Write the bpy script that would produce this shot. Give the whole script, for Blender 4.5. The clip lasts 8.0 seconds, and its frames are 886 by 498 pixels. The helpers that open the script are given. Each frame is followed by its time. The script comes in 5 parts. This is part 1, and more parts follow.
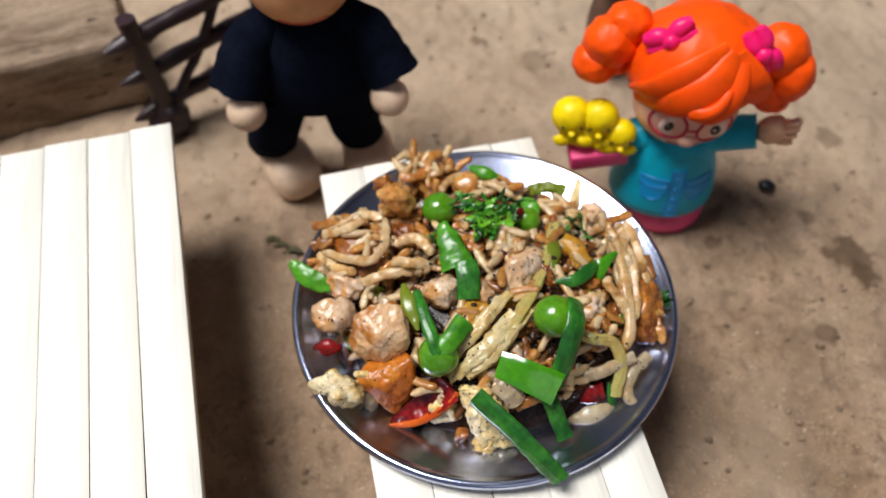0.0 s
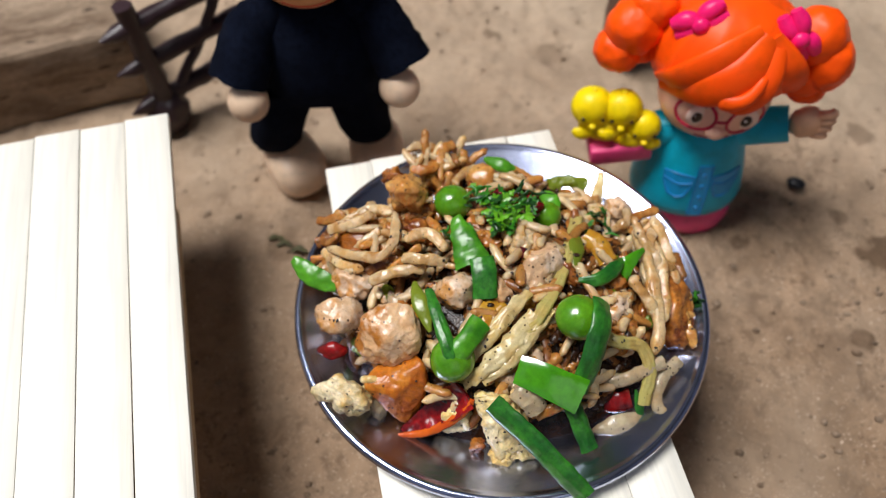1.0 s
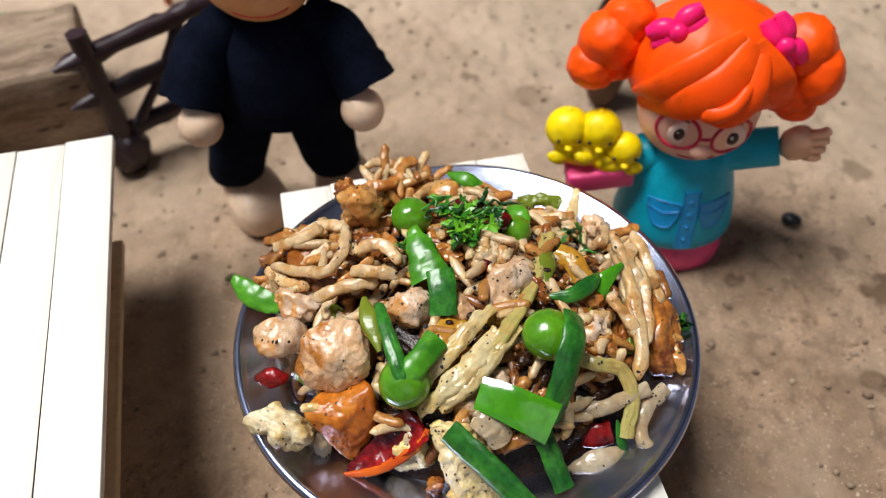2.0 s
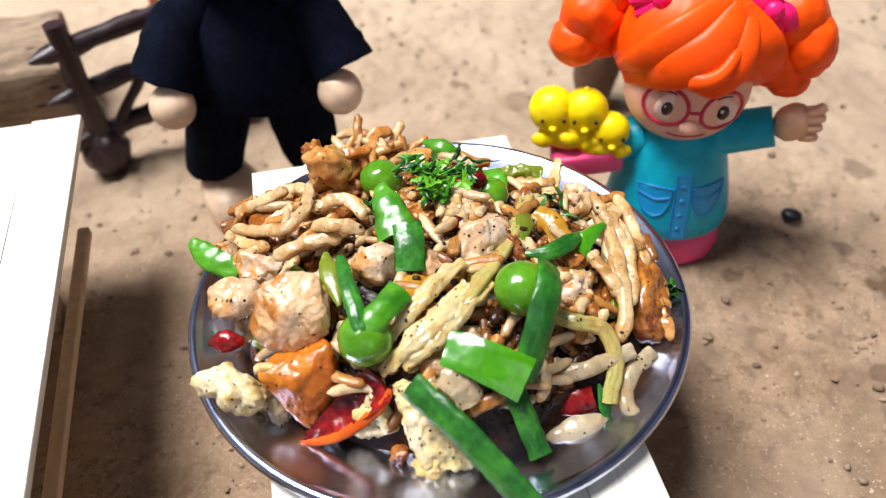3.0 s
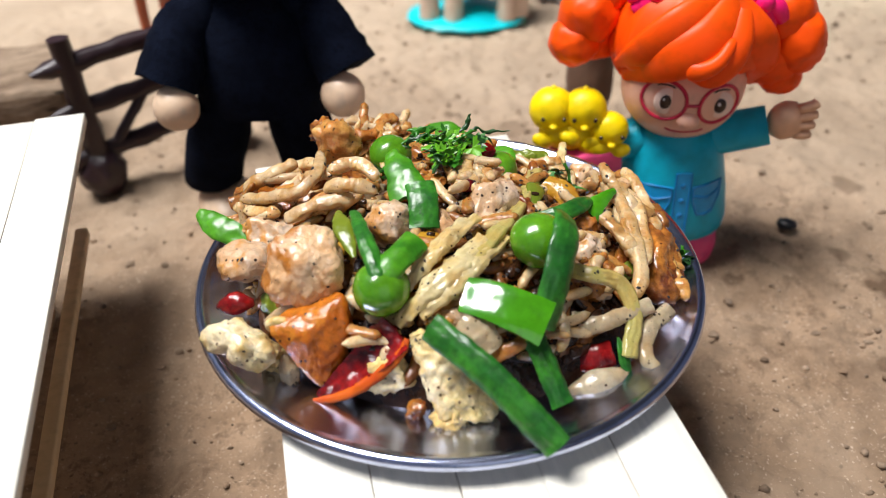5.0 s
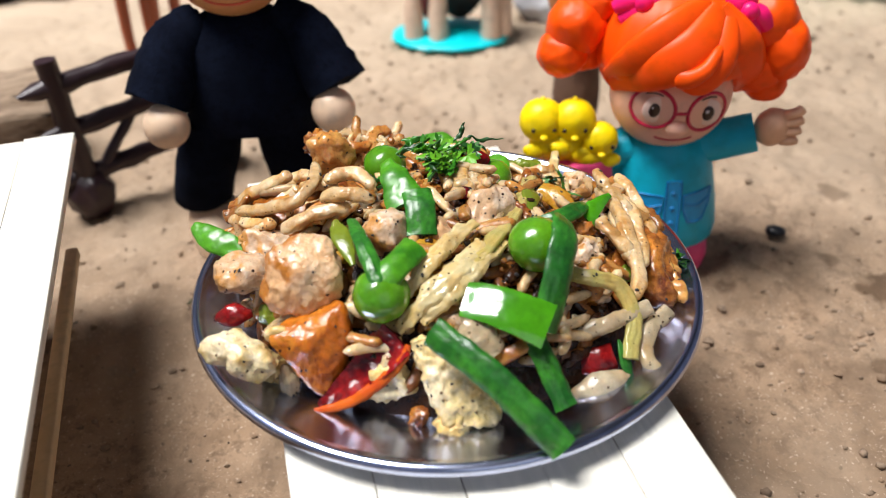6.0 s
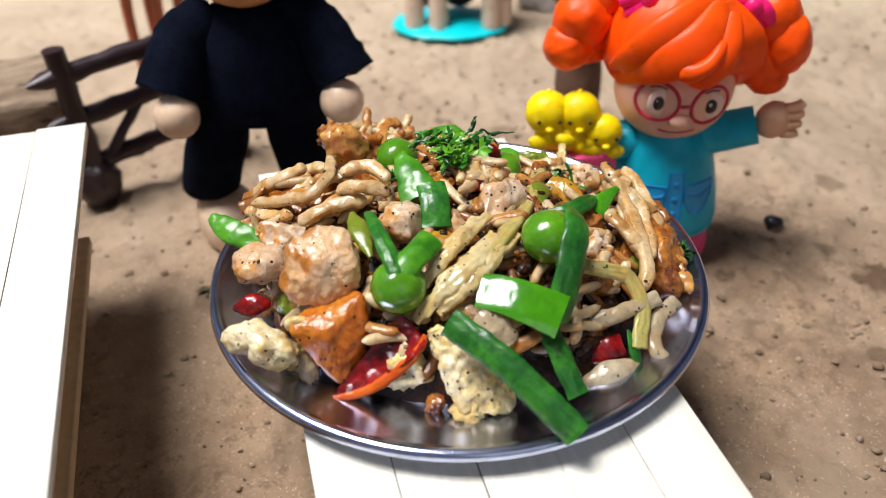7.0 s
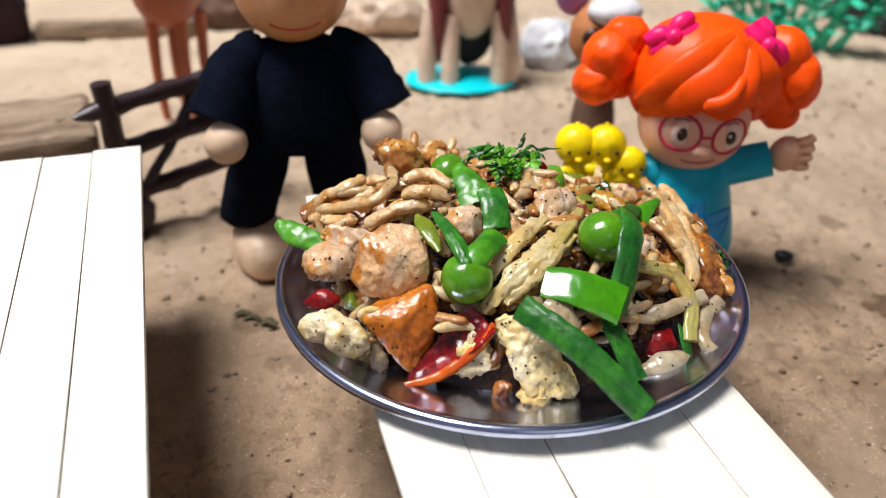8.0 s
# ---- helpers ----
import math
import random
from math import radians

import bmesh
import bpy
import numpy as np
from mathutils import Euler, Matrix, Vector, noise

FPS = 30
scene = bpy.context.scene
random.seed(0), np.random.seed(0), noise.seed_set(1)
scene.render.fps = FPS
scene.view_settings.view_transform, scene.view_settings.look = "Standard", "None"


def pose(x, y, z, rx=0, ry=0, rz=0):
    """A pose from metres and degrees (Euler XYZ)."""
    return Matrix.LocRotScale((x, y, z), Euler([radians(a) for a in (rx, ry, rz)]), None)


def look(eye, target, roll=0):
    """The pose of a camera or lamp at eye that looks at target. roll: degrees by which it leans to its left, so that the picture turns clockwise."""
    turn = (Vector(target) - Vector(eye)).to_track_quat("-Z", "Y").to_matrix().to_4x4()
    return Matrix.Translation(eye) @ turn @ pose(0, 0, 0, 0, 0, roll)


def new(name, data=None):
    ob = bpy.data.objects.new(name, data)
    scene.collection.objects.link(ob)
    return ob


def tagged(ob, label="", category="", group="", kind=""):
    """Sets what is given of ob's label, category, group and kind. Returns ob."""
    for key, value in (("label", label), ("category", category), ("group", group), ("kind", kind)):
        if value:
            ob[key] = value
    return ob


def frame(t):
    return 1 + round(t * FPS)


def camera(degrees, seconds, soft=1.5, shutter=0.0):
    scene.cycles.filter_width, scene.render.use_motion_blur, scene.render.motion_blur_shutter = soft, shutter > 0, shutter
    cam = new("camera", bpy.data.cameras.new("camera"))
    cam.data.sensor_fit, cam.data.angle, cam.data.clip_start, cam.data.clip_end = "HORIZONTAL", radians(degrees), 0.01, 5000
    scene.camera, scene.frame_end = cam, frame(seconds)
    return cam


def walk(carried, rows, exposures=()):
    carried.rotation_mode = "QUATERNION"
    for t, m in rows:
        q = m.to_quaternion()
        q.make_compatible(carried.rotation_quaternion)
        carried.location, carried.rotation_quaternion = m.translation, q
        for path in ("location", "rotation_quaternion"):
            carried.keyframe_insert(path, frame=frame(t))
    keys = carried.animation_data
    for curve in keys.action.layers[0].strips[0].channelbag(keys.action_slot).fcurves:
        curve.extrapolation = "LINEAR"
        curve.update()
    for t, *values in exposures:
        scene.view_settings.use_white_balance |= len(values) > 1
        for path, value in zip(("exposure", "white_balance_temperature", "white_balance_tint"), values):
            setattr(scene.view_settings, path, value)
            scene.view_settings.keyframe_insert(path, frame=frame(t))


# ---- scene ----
cam = camera(57.7, 8.0, soft=1.0)
cam.data.dof.use_dof = True
cam.data.dof.focus_distance = 0.126
cam.data.dof.aperture_fstop = 19.0
PATH = [
    (0, (0.01605, -0.00465, 0.18215), (0.01315, 0.05055, 0.09880), -0.7),
    (0.5, (0.01525, -0.00260, 0.17810), (0.01160, 0.05290, 0.09500), -1.2),
    (1, (0.01445, -0.00055, 0.17155), (0.01070, 0.05555, 0.08885), -1.2),
    (1.5, (0.01705, 0.00035, 0.16390), (0.01380, 0.06020, 0.08390), -0.7),
    (1.7, (0.01840, -0.00010, 0.15950), (0.01510, 0.06170, 0.08095), -0.9),
    (2.8, (0.03060, -0.00790, 0.13380), (0.02310, 0.06355, 0.06425), -2.7),
    (3, (0.02835, -0.00855, 0.13315), (0.02245, 0.06280, 0.06330), -2.2),
    (3.5, (0.02585, -0.01000, 0.12500), (0.02045, 0.06300, 0.05685), -1.9),
    (4, (0.02600, -0.01350, 0.12165), (0.02170, 0.06320, 0.05765), -1.2),
    (4.2, (0.02525, -0.01640, 0.11930), (0.02100, 0.06125, 0.05645), -1.4),
    (5.3, (0.02155, -0.02100, 0.11725), (0.01860, 0.05860, 0.05675), -1.2),
    (5.5, (0.02020, -0.02050, 0.11495), (0.01750, 0.05975, 0.05540), -1.4),
    (6, (0.02130, -0.02245, 0.11610), (0.02000, 0.05835, 0.05720), -1.5),
    (6.5, (0.01800, -0.02520, 0.11700), (0.01770, 0.05455, 0.05660), -1.3),
    (7, (0.01795, -0.02425, 0.11870), (0.01775, 0.05545, 0.05830), -0.9),
    (7.5, (0.01320, -0.02625, 0.11765), (0.01450, 0.05535, 0.05985), 0.1),
    (8, (0.00470, -0.03660, 0.11335), (0.00760, 0.04840, 0.06070), 0.7),
]
EXPOSURE = [(0, -0.66), (1.0, -0.68), (1.7, -0.64), (2.8, 0.0), (3.0, 0.02), (3.5, -0.20), (4.0, -0.09), (5.5, -0.33), (6.0, -0.18), (7.0, -0.32), (8.0, -0.33)]
walk(cam, [(t, look(eye, goal, roll)) for t, eye, goal, roll in PATH], EXPOSURE)

# ---- light: lamp in an inferred roof opening, added front fill, faint sky ----
world = bpy.data.worlds.new("sky")
scene.world = world
world.use_nodes = True
wn = world.node_tree.nodes
sky = wn.new("ShaderNodeTexSky")
sky.sky_type = "NISHITA"
sky.sun_disc = False
sky.sun_elevation = radians(48)
sky.sun_rotation = radians(-80)
wn["Background"].inputs["Strength"].default_value = 0.06
world.node_tree.links.new(sky.outputs[0], wn["Background"].inputs["Color"])


def opening_lamp(name, eye, goal, w, h, watts, colour):
    data = bpy.data.lights.new(name, "AREA")
    data.shape, data.size, data.size_y = "RECTANGLE", w, h
    data.energy, data.color = watts, colour
    ob = new(name, data)
    ob.matrix_world = look(eye, goal)
    return ob


opening_lamp("skylight_daylight", (-0.53, 0.10, 1.58), (-0.15, 0.08, 0.0), 0.58, 0.70, 64.0, (1.0, 0.985, 0.98))
# front fill added in an assumed opening behind the camera, to light vertical faces
opening_lamp("front_fill_lamp", (0.42, -0.96, 0.86), (0.03, 0.10, 0.03), 0.75, 0.9, 1.45, (1.0, 0.985, 0.97))

# ---- materials ----
MM = 0.001


def material(name, base, rough=0.5, metal=0.0, *rest, spec=0.5, clear=0.0, **more):
    m = surface(name, base, rough, metal, *rest, **more)
    m.node_tree.nodes["Principled BSDF"].inputs["Transmission Weight"].default_value = clear
    m.node_tree.nodes["Principled BSDF"].inputs["Specular IOR Level"].default_value = spec
    return m


def surface(name, base, rough=0.5, metal=0.0, var=None, scale=400.0, amount=0.5, bump=0.0, bump_scale=1500.0,
             specks=None, speck_scale=600.0, speck_size=0.12, sss=0.0, coat=0.0, stretch=(1, 1, 1), turn=0.0, vary=0.0, mottle=0.0, sear=None, radius=(0.8, 0.4, 0.2), deep=0.72, stain=None):
    """Two scales of colour variation, optional dark specks, fine relief."""
    m = bpy.data.materials.new(name)
    m.use_nodes = True
    nt = m.node_tree
    n, l = nt.nodes, nt.links
    bsdf = n["Principled BSDF"]
    bsdf.inputs["Roughness"].default_value = rough
    bsdf.inputs["Metallic"].default_value = metal
    bsdf.inputs["Coat Weight"].default_value = coat
    bsdf.inputs["Coat Roughness"].default_value = 0.12
    if sss:
        bsdf.inputs["Subsurface Weight"].default_value = sss
        bsdf.inputs["Subsurface Radius"].default_value = radius
        bsdf.inputs["Subsurface Scale"].default_value = 0.0016
    co = n.new("ShaderNodeTexCoord")
    mp = n.new("ShaderNodeMapping")
    mp.vector_type = "TEXTURE"
    mp.inputs["Scale"].default_value = tuple(1 / k for k in stretch)
    mp.inputs["Rotation"].default_value = (0, 0, radians(turn))
    l.new(co.outputs["Object"], mp.inputs["Vector"])
    out = None

    def mix(fac, a, b):
        x = n.new("ShaderNodeMix")
        x.data_type = "RGBA"
        l.new(fac, x.inputs["Factor"])
        for socket, v in ((x.inputs["A"], a), (x.inputs["B"], b)):
            if isinstance(v, tuple):
                socket.default_value = (*v, 1)
            else:
                l.new(v, socket)
        return x.outputs["Result"]

    def tex(sc, detail, lo, hi):
        t = n.new("ShaderNodeTexNoise")
        t.inputs["Scale"].default_value = sc
        t.inputs["Detail"].default_value = detail
        l.new(mp.outputs[0], t.inputs["Vector"])
        r = n.new("ShaderNodeMapRange")
        r.inputs["From Min"].default_value, r.inputs["From Max"].default_value = lo, hi
        l.new(t.outputs["Fac"], r.inputs["Value"])
        return r.outputs["Result"]

    col = base
    if var:
        f1 = tex(scale, 4, 0.5 - 0.25 * (1.2 - amount), 0.5 + 0.25 * (1.2 - amount))
        col = mix(f1, base, var)
        dark = tuple(c * deep for c in base)
        f2 = tex(scale * 4.3, 3, 0.48, 0.78)
        col = mix(f2, col, dark)
    if sear:
        # one side browned by the pan, unevenly
        across = n.new("ShaderNodeVectorMath")
        across.operation = "DOT_PRODUCT"
        l.new(co.outputs["Normal"], across.inputs[0])
        across.inputs[1].default_value = (-0.86, -0.30, 0.10)
        uneven = tex(170.0, 4, 0.2, 0.8)
        both = n.new("ShaderNodeMath")
        both.operation = "MULTIPLY_ADD"
        l.new(uneven, both.inputs[0])
        both.inputs[1].default_value = 1.1
        l.new(across.outputs["Value"], both.inputs[2])
        seared = n.new("ShaderNodeMapRange")
        seared.inputs["From Min"].default_value, seared.inputs["From Max"].default_value = 0.66, 1.2
        l.new(both.outputs[0], seared.inputs["Value"])
        col = mix(seared.outputs["Result"], col, sear)
    if stain:
        # brown sauce clinging in ragged patches
        col = mix(tex(210.0, 6, 0.49, 0.60), col, stain)
    if specks:
        v = n.new("ShaderNodeTexVoronoi")
        v.inputs["Scale"].default_value = speck_scale
        l.new(mp.outputs[0], v.inputs["Vector"])
        r = n.new("ShaderNodeMapRange")
        r.inputs["From Min"].default_value, r.inputs["From Max"].default_value = speck_size, speck_size * 0.6
        l.new(v.outputs["Distance"], r.inputs["Value"])
        gate = tex(speck_scale * 0.5, 1, 0.47, 0.53)
        mul = n.new("ShaderNodeMath")
        mul.operation = "MULTIPLY"
        l.new(r.outputs["Result"], mul.inputs[0])
        l.new(gate, mul.inputs[1])
        col = mix(mul.outputs[0], col, specks)
    if vary:
        info = n.new("ShaderNodeObjectInfo")
        hsv = n.new("ShaderNodeHueSaturation")
        r = n.new("ShaderNodeMapRange")
        r.inputs["To Min"].default_value, r.inputs["To Max"].default_value = 1 - vary, 1 + vary
        l.new(info.outputs["Random"], r.inputs["Value"])
        l.new(r.outputs["Result"], hsv.inputs["Value"])
        if isinstance(col, tuple):
            hsv.inputs["Color"].default_value = (*col, 1)
        else:
            l.new(col, hsv.inputs["Color"])
        col = hsv.outputs["Color"]
    if mottle:
        fine = n.new("ShaderNodeTexNoise")
        fine.inputs["Scale"].default_value, fine.inputs["Detail"].default_value, fine.inputs["Roughness"].default_value = 950.0, 4, 0.65
        l.new(mp.outputs[0], fine.inputs["Vector"])
        r = n.new("ShaderNodeMapRange")
        r.inputs["From Min"].default_value, r.inputs["From Max"].default_value = 0.32, 0.68
        r.inputs["To Min"].default_value, r.inputs["To Max"].default_value = 1 - mottle, 1 + mottle * 0.7
        l.new(fine.outputs["Fac"], r.inputs["Value"])
        hs = n.new("ShaderNodeHueSaturation")
        l.new(r.outputs["Result"], hs.inputs["Value"])
        if isinstance(col, tuple):
            hs.inputs["Color"].default_value = (*col, 1)
        else:
            l.new(col, hs.inputs["Color"])
        col = hs.outputs["Color"]
    if isinstance(col, tuple):
        bsdf.inputs["Base Color"].default_value = (*col, 1)
    else:
        l.new(col, bsdf.inputs["Base Color"])
    if bump:
        t = n.new("ShaderNodeTexNoise")
        t.inputs["Scale"].default_value = bump_scale
        t.inputs["Detail"].default_value = 5
        l.new(mp.outputs[0], t.inputs["Vector"])
        b = n.new("ShaderNodeBump")
        b.inputs["Strength"].default_value = bump
        b.inputs["Distance"].default_value = 0.0004
        l.new(t.outputs["Fac"], b.inputs["Height"])
        l.new(b.outputs[0], bsdf.inputs["Normal"])
    return m


STAINS = [(120.0, 118.0, 6.5, 0.8), (122.0, 112.5, 4.0, 0.75), (107.5, 94.0, 3.0, 0.6), (83.4, 122.3, 2.4, 0.6), (18.0, 198.0, 3.2, 0.6),
          (36.0, 190.0, 4.5, 0.4), (110.0, 130.7, 2.4, 0.5), (-34.0, 114.0, 4.0, 0.4), (-26.0, 100.0, 3.0, 0.4), (122.7, 161.0, 4.0, 0.5)]


def ground_material():
    """Dry packed mud: sandy skin, brown damp blotches, fine grit; farther ground painted brighter."""
    m = material("packed_mud", (0.35, 0.235, 0.15), 0.95, 0, (0.17, 0.105, 0.06), 24.0, 0.55, 1.0, 620.0,
                 (0.10, 0.065, 0.04), 420.0, 0.17, spec=0.2)
    nt = m.node_tree
    n, l = nt.nodes, nt.links
    bsdf = n["Principled BSDF"]
    old = bsdf.inputs["Base Color"].links[0].from_socket
    co = n.new("ShaderNodeTexCoord")

    def blend(prev, scale, detail, lo, hi, colour, rough=0.6):
        t = n.new("ShaderNodeTexNoise")
        t.inputs["Scale"].default_value, t.inputs["Detail"].default_value, t.inputs["Roughness"].default_value = scale, detail, rough
        l.new(co.outputs["Object"], t.inputs["Vector"])
        r = n.new("ShaderNodeMapRange")
        r.inputs["From Min"].default_value, r.inputs["From Max"].default_value = lo, hi
        l.new(t.outputs["Fac"], r.inputs["Value"])
        x = n.new("ShaderNodeMix")
        x.data_type = "RGBA"
        l.new(r.outputs["Result"], x.inputs["Factor"])
        l.new(prev, x.inputs["A"])
        x.inputs["B"].default_value = (*colour, 1)
        return x.outputs["Result"]
    col = blend(old, 900.0, 6, 0.55, 0.75, (0.15, 0.10, 0.065))
    col = blend(col, 230.0, 7, 0.52, 0.62, (0.16, 0.10, 0.06), 0.72)
    col = blend(col, 1500.0, 3, 0.60, 0.72, (0.52, 0.40, 0.30))
    col = blend(col, 55.0, 9, 0.48, 0.68, (0.15, 0.095, 0.058), 0.68)
    # light painted into the ground colour: brighter with distance, broken by noise
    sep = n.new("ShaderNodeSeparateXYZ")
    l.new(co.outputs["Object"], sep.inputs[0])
    lift_noise = n.new("ShaderNodeTexNoise")
    lift_noise.inputs["Scale"].default_value, lift_noise.inputs["Detail"].default_value = 26.0, 6
    l.new(co.outputs["Object"], lift_noise.inputs["Vector"])
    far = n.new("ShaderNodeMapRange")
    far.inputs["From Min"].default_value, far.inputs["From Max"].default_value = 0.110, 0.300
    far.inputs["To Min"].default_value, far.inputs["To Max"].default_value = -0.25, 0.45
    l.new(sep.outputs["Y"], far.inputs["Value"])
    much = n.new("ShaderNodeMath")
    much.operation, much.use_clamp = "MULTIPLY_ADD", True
    l.new(lift_noise.outputs["Fac"], much.inputs[0])
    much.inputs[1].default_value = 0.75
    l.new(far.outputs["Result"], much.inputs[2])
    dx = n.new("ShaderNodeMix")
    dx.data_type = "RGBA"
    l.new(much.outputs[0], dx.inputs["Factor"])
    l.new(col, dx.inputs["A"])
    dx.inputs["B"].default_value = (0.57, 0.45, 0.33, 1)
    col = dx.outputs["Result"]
    # old damp stains with ragged edges
    wob = n.new("ShaderNodeTexNoise")
    wob.inputs["Scale"].default_value, wob.inputs["Detail"].default_value = 180.0, 4
    l.new(co.outputs["Object"], wob.inputs["Vector"])
    for x, y, r, k in STAINS:
        d = n.new("ShaderNodeVectorMath")
        d.operation = "DISTANCE"
        l.new(co.outputs["Object"], d.inputs[0])
        d.inputs[1].default_value = (x * MM, y * MM, 0)
        s = n.new("ShaderNodeMath")
        s.operation = "MULTIPLY_ADD"
        l.new(wob.outputs["Fac"], s.inputs[0])
        s.inputs[1].default_value = r * MM * 2.2
        l.new(d.outputs["Value"], s.inputs[2])
        rr = n.new("ShaderNodeMapRange")
        rr.inputs["From Min"].default_value, rr.inputs["From Max"].default_value = r * MM * 2.25, r * MM * 1.85
        rr.inputs["To Max"].default_value = k
        l.new(s.outputs[0], rr.inputs["Value"])
        x2 = n.new("ShaderNodeMix")
        x2.data_type = "RGBA"
        l.new(rr.outputs["Result"], x2.inputs["Factor"])
        l.new(col, x2.inputs["A"])
        x2.inputs["B"].default_value = (0.085, 0.05, 0.028, 1)
        col = x2.outputs["Result"]
    l.new(col, bsdf.inputs["Base Color"])
    return m


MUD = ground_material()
STICK = material("pale_stick_wood", (0.87, 0.845, 0.76), 0.6, 0, (0.87, 0.82, 0.71), 180.0, 0.2, 0.12, 900.0, deep=0.86, stretch=(1, 0.05, 1), turn=15.5, vary=0.02, mottle=0.07)
# dark tone for stick sides in the gaps, standing in for shade
STICKSHADE = material("gap_shade_stick_side", (0.20, 0.13, 0.08), 0.8, 0, (0.12, 0.08, 0.05), 300.0, 0.5, 0.2, 700.0)
GAP = material("stick_underside_wood", (0.66, 0.50, 0.30), 0.7, 0, (0.56, 0.41, 0.24), 120.0, 0.5, 0.2, 700.0)
STEEL = material("stainless_steel", (0.58, 0.63, 0.82), 0.2, 1.0, (0.48, 0.53, 0.74), 60.0, 0.4, 0.05, 1200.0)
NAVY = material("navy_felt", (0.0028, 0.0042, 0.010), 1.0, 0, (0.005, 0.0075, 0.017), 200.0, 0.5, 0.9, 2500.0, spec=0.06)
BEECH = material("turned_beech", (0.80, 0.60, 0.43), 0.42, 0, (0.72, 0.50, 0.33), 90.0, 0.5, 0.15, 900.0)
FACEWOOD = material("tan_stained_wood", (0.60, 0.28, 0.11), 0.45, 0, (0.50, 0.20, 0.07), 70.0, 0.5, 0.1, 700.0)
HAIRBROWN = material("brown_yarn", (0.07, 0.03, 0.015), 0.8, 0, (0.04, 0.018, 0.01), 300.0, 0.5, 0.8, 2500.0)
LIPRED = material("painted_red_line", (0.55, 0.07, 0.04), 0.5)
ORANGE = material("orange_vinyl", (1.0, 0.095, 0.002), 0.4, 0, (0.95, 0.075, 0.002), 60.0, 0.5, 0.06, 500.0, spec=0.22)
MAGENTA = material("magenta_vinyl", (0.95, 0.012, 0.17), 0.35, 0, (0.85, 0.01, 0.14), 80.0, 0.5, spec=0.3)
SKIN = material("peach_vinyl", (0.92, 0.52, 0.38), 0.42, 0, (0.88, 0.48, 0.34), 60.0, 0.5, sss=0.1)
HANDTAN = material("tan_vinyl", (0.80, 0.47, 0.30), 0.45, 0, (0.72, 0.41, 0.25), 60.0, 0.5)
TEAL = material("teal_vinyl", (0.002, 0.42, 0.58), 0.40, 0, (0.002, 0.37, 0.57), 60.0, 0.5, spec=0.3)
BLUEPRINT = material("blue_paint", (0.004, 0.31, 0.64), 0.45, 0, (0.004, 0.27, 0.62), 90.0, 0.5)
BLUELINE = material("deep_blue_paint", (0.006, 0.21, 0.52), 0.45)
PINK = material("pink_vinyl", (0.84, 0.07, 0.24), 0.38, 0, (0.78, 0.055, 0.20), 80.0, 0.5)
GLASSRED = material("crimson_paint", (0.55, 0.015, 0.06), 0.35)
EYEWHITE = material("pale_eye_paint", (0.90, 0.66, 0.56), 0.4)
EYEBROWN = material("dark_brown_paint", (0.03, 0.012, 0.008), 0.3)
YELLOW = material("yellow_vinyl", (0.92, 0.70, 0.002), 0.38, 0, (0.86, 0.62, 0.002), 90.0, 0.5, spec=0.3)
PLASTICBROWN = material("purple_brown_plastic", (0.030, 0.012, 0.016), 0.4, 0, (0.02, 0.009, 0.012), 80.0, 0.5, 0.15, 500.0)
WEATHERED = material("weathered_timber", (0.36, 0.265, 0.185), 0.9, 0, (0.15, 0.10, 0.065), 70.0, 0.7, 1.0, 420.0, (0.03, 0.02, 0.014), 180.0, 0.2, stretch=(0.5, 2, 2), turn=24, spec=0.2, mottle=0.3)
CYAN = material("cyan_plastic", (0.0, 0.62, 0.70), 0.35)
CREAM = material("cream_plastic", (0.72, 0.55, 0.42), 0.5, 0, (0.66, 0.48, 0.36), 60.0, 0.5)
MAROON = material("maroon_plastic", (0.16, 0.022, 0.026), 0.5)
TOYORANGE = material("orange_brown_plastic", (0.50, 0.13, 0.05), 0.5, 0, (0.36, 0.085, 0.035), 60.0, 0.5)
TOYTAN = material("tan_plush", (0.50, 0.19, 0.06), 0.7, 0, (0.42, 0.15, 0.05), 120.0, 0.5)
TOYBROWN = material("brown_plush", (0.16, 0.085, 0.05), 0.8, 0, (0.1, 0.05, 0.03), 120.0, 0.5, 0.5, 900.0)
WHITE = material("white_cloth", (0.78, 0.78, 0.80), 0.8, 0, (0.66, 0.66, 0.7), 90.0, 0.5)
MAUVE = material("mauve_plastic", (0.42, 0.16, 0.40), 0.5)
BLUE = material("bright_blue_plastic", (0.01, 0.10, 0.80), 0.4)
MINT = material("mint_green_plastic", (0.03, 0.60, 0.36), 0.45, 0, (0.12, 0.72, 0.52), 60.0, 0.5, vary=0.15)
MAROONDARK = material("dark_maroon_cloth", (0.035, 0.012, 0.014), 0.9, 0, (0.02, 0.007, 0.008), 60.0, 0.5)
DARK = material("dark_rubbish", (0.02, 0.018, 0.018), 0.8)
BLACK = material("black_seed_coat", (0.012, 0.012, 0.015), 0.4)
LEAFGREEN = material("fresh_leaf", (0.035, 0.19, 0.015), 0.5, 0, (0.02, 0.12, 0.01), 150.0, 0.5)
DRYLEAF = material("dried_leaf", (0.075, 0.070, 0.024), 0.8, 0, (0.04, 0.034, 0.014), 300.0, 0.5, 0.3, 900.0)
# cool dark tone tuned for fill and reflections; the walls stay out of view
PLASTER = material("unseen_room_plaster", (0.12, 0.145, 0.21), 0.9, 0, (0.09, 0.105, 0.155), 4.0, 0.6, 0.4, 60.0)

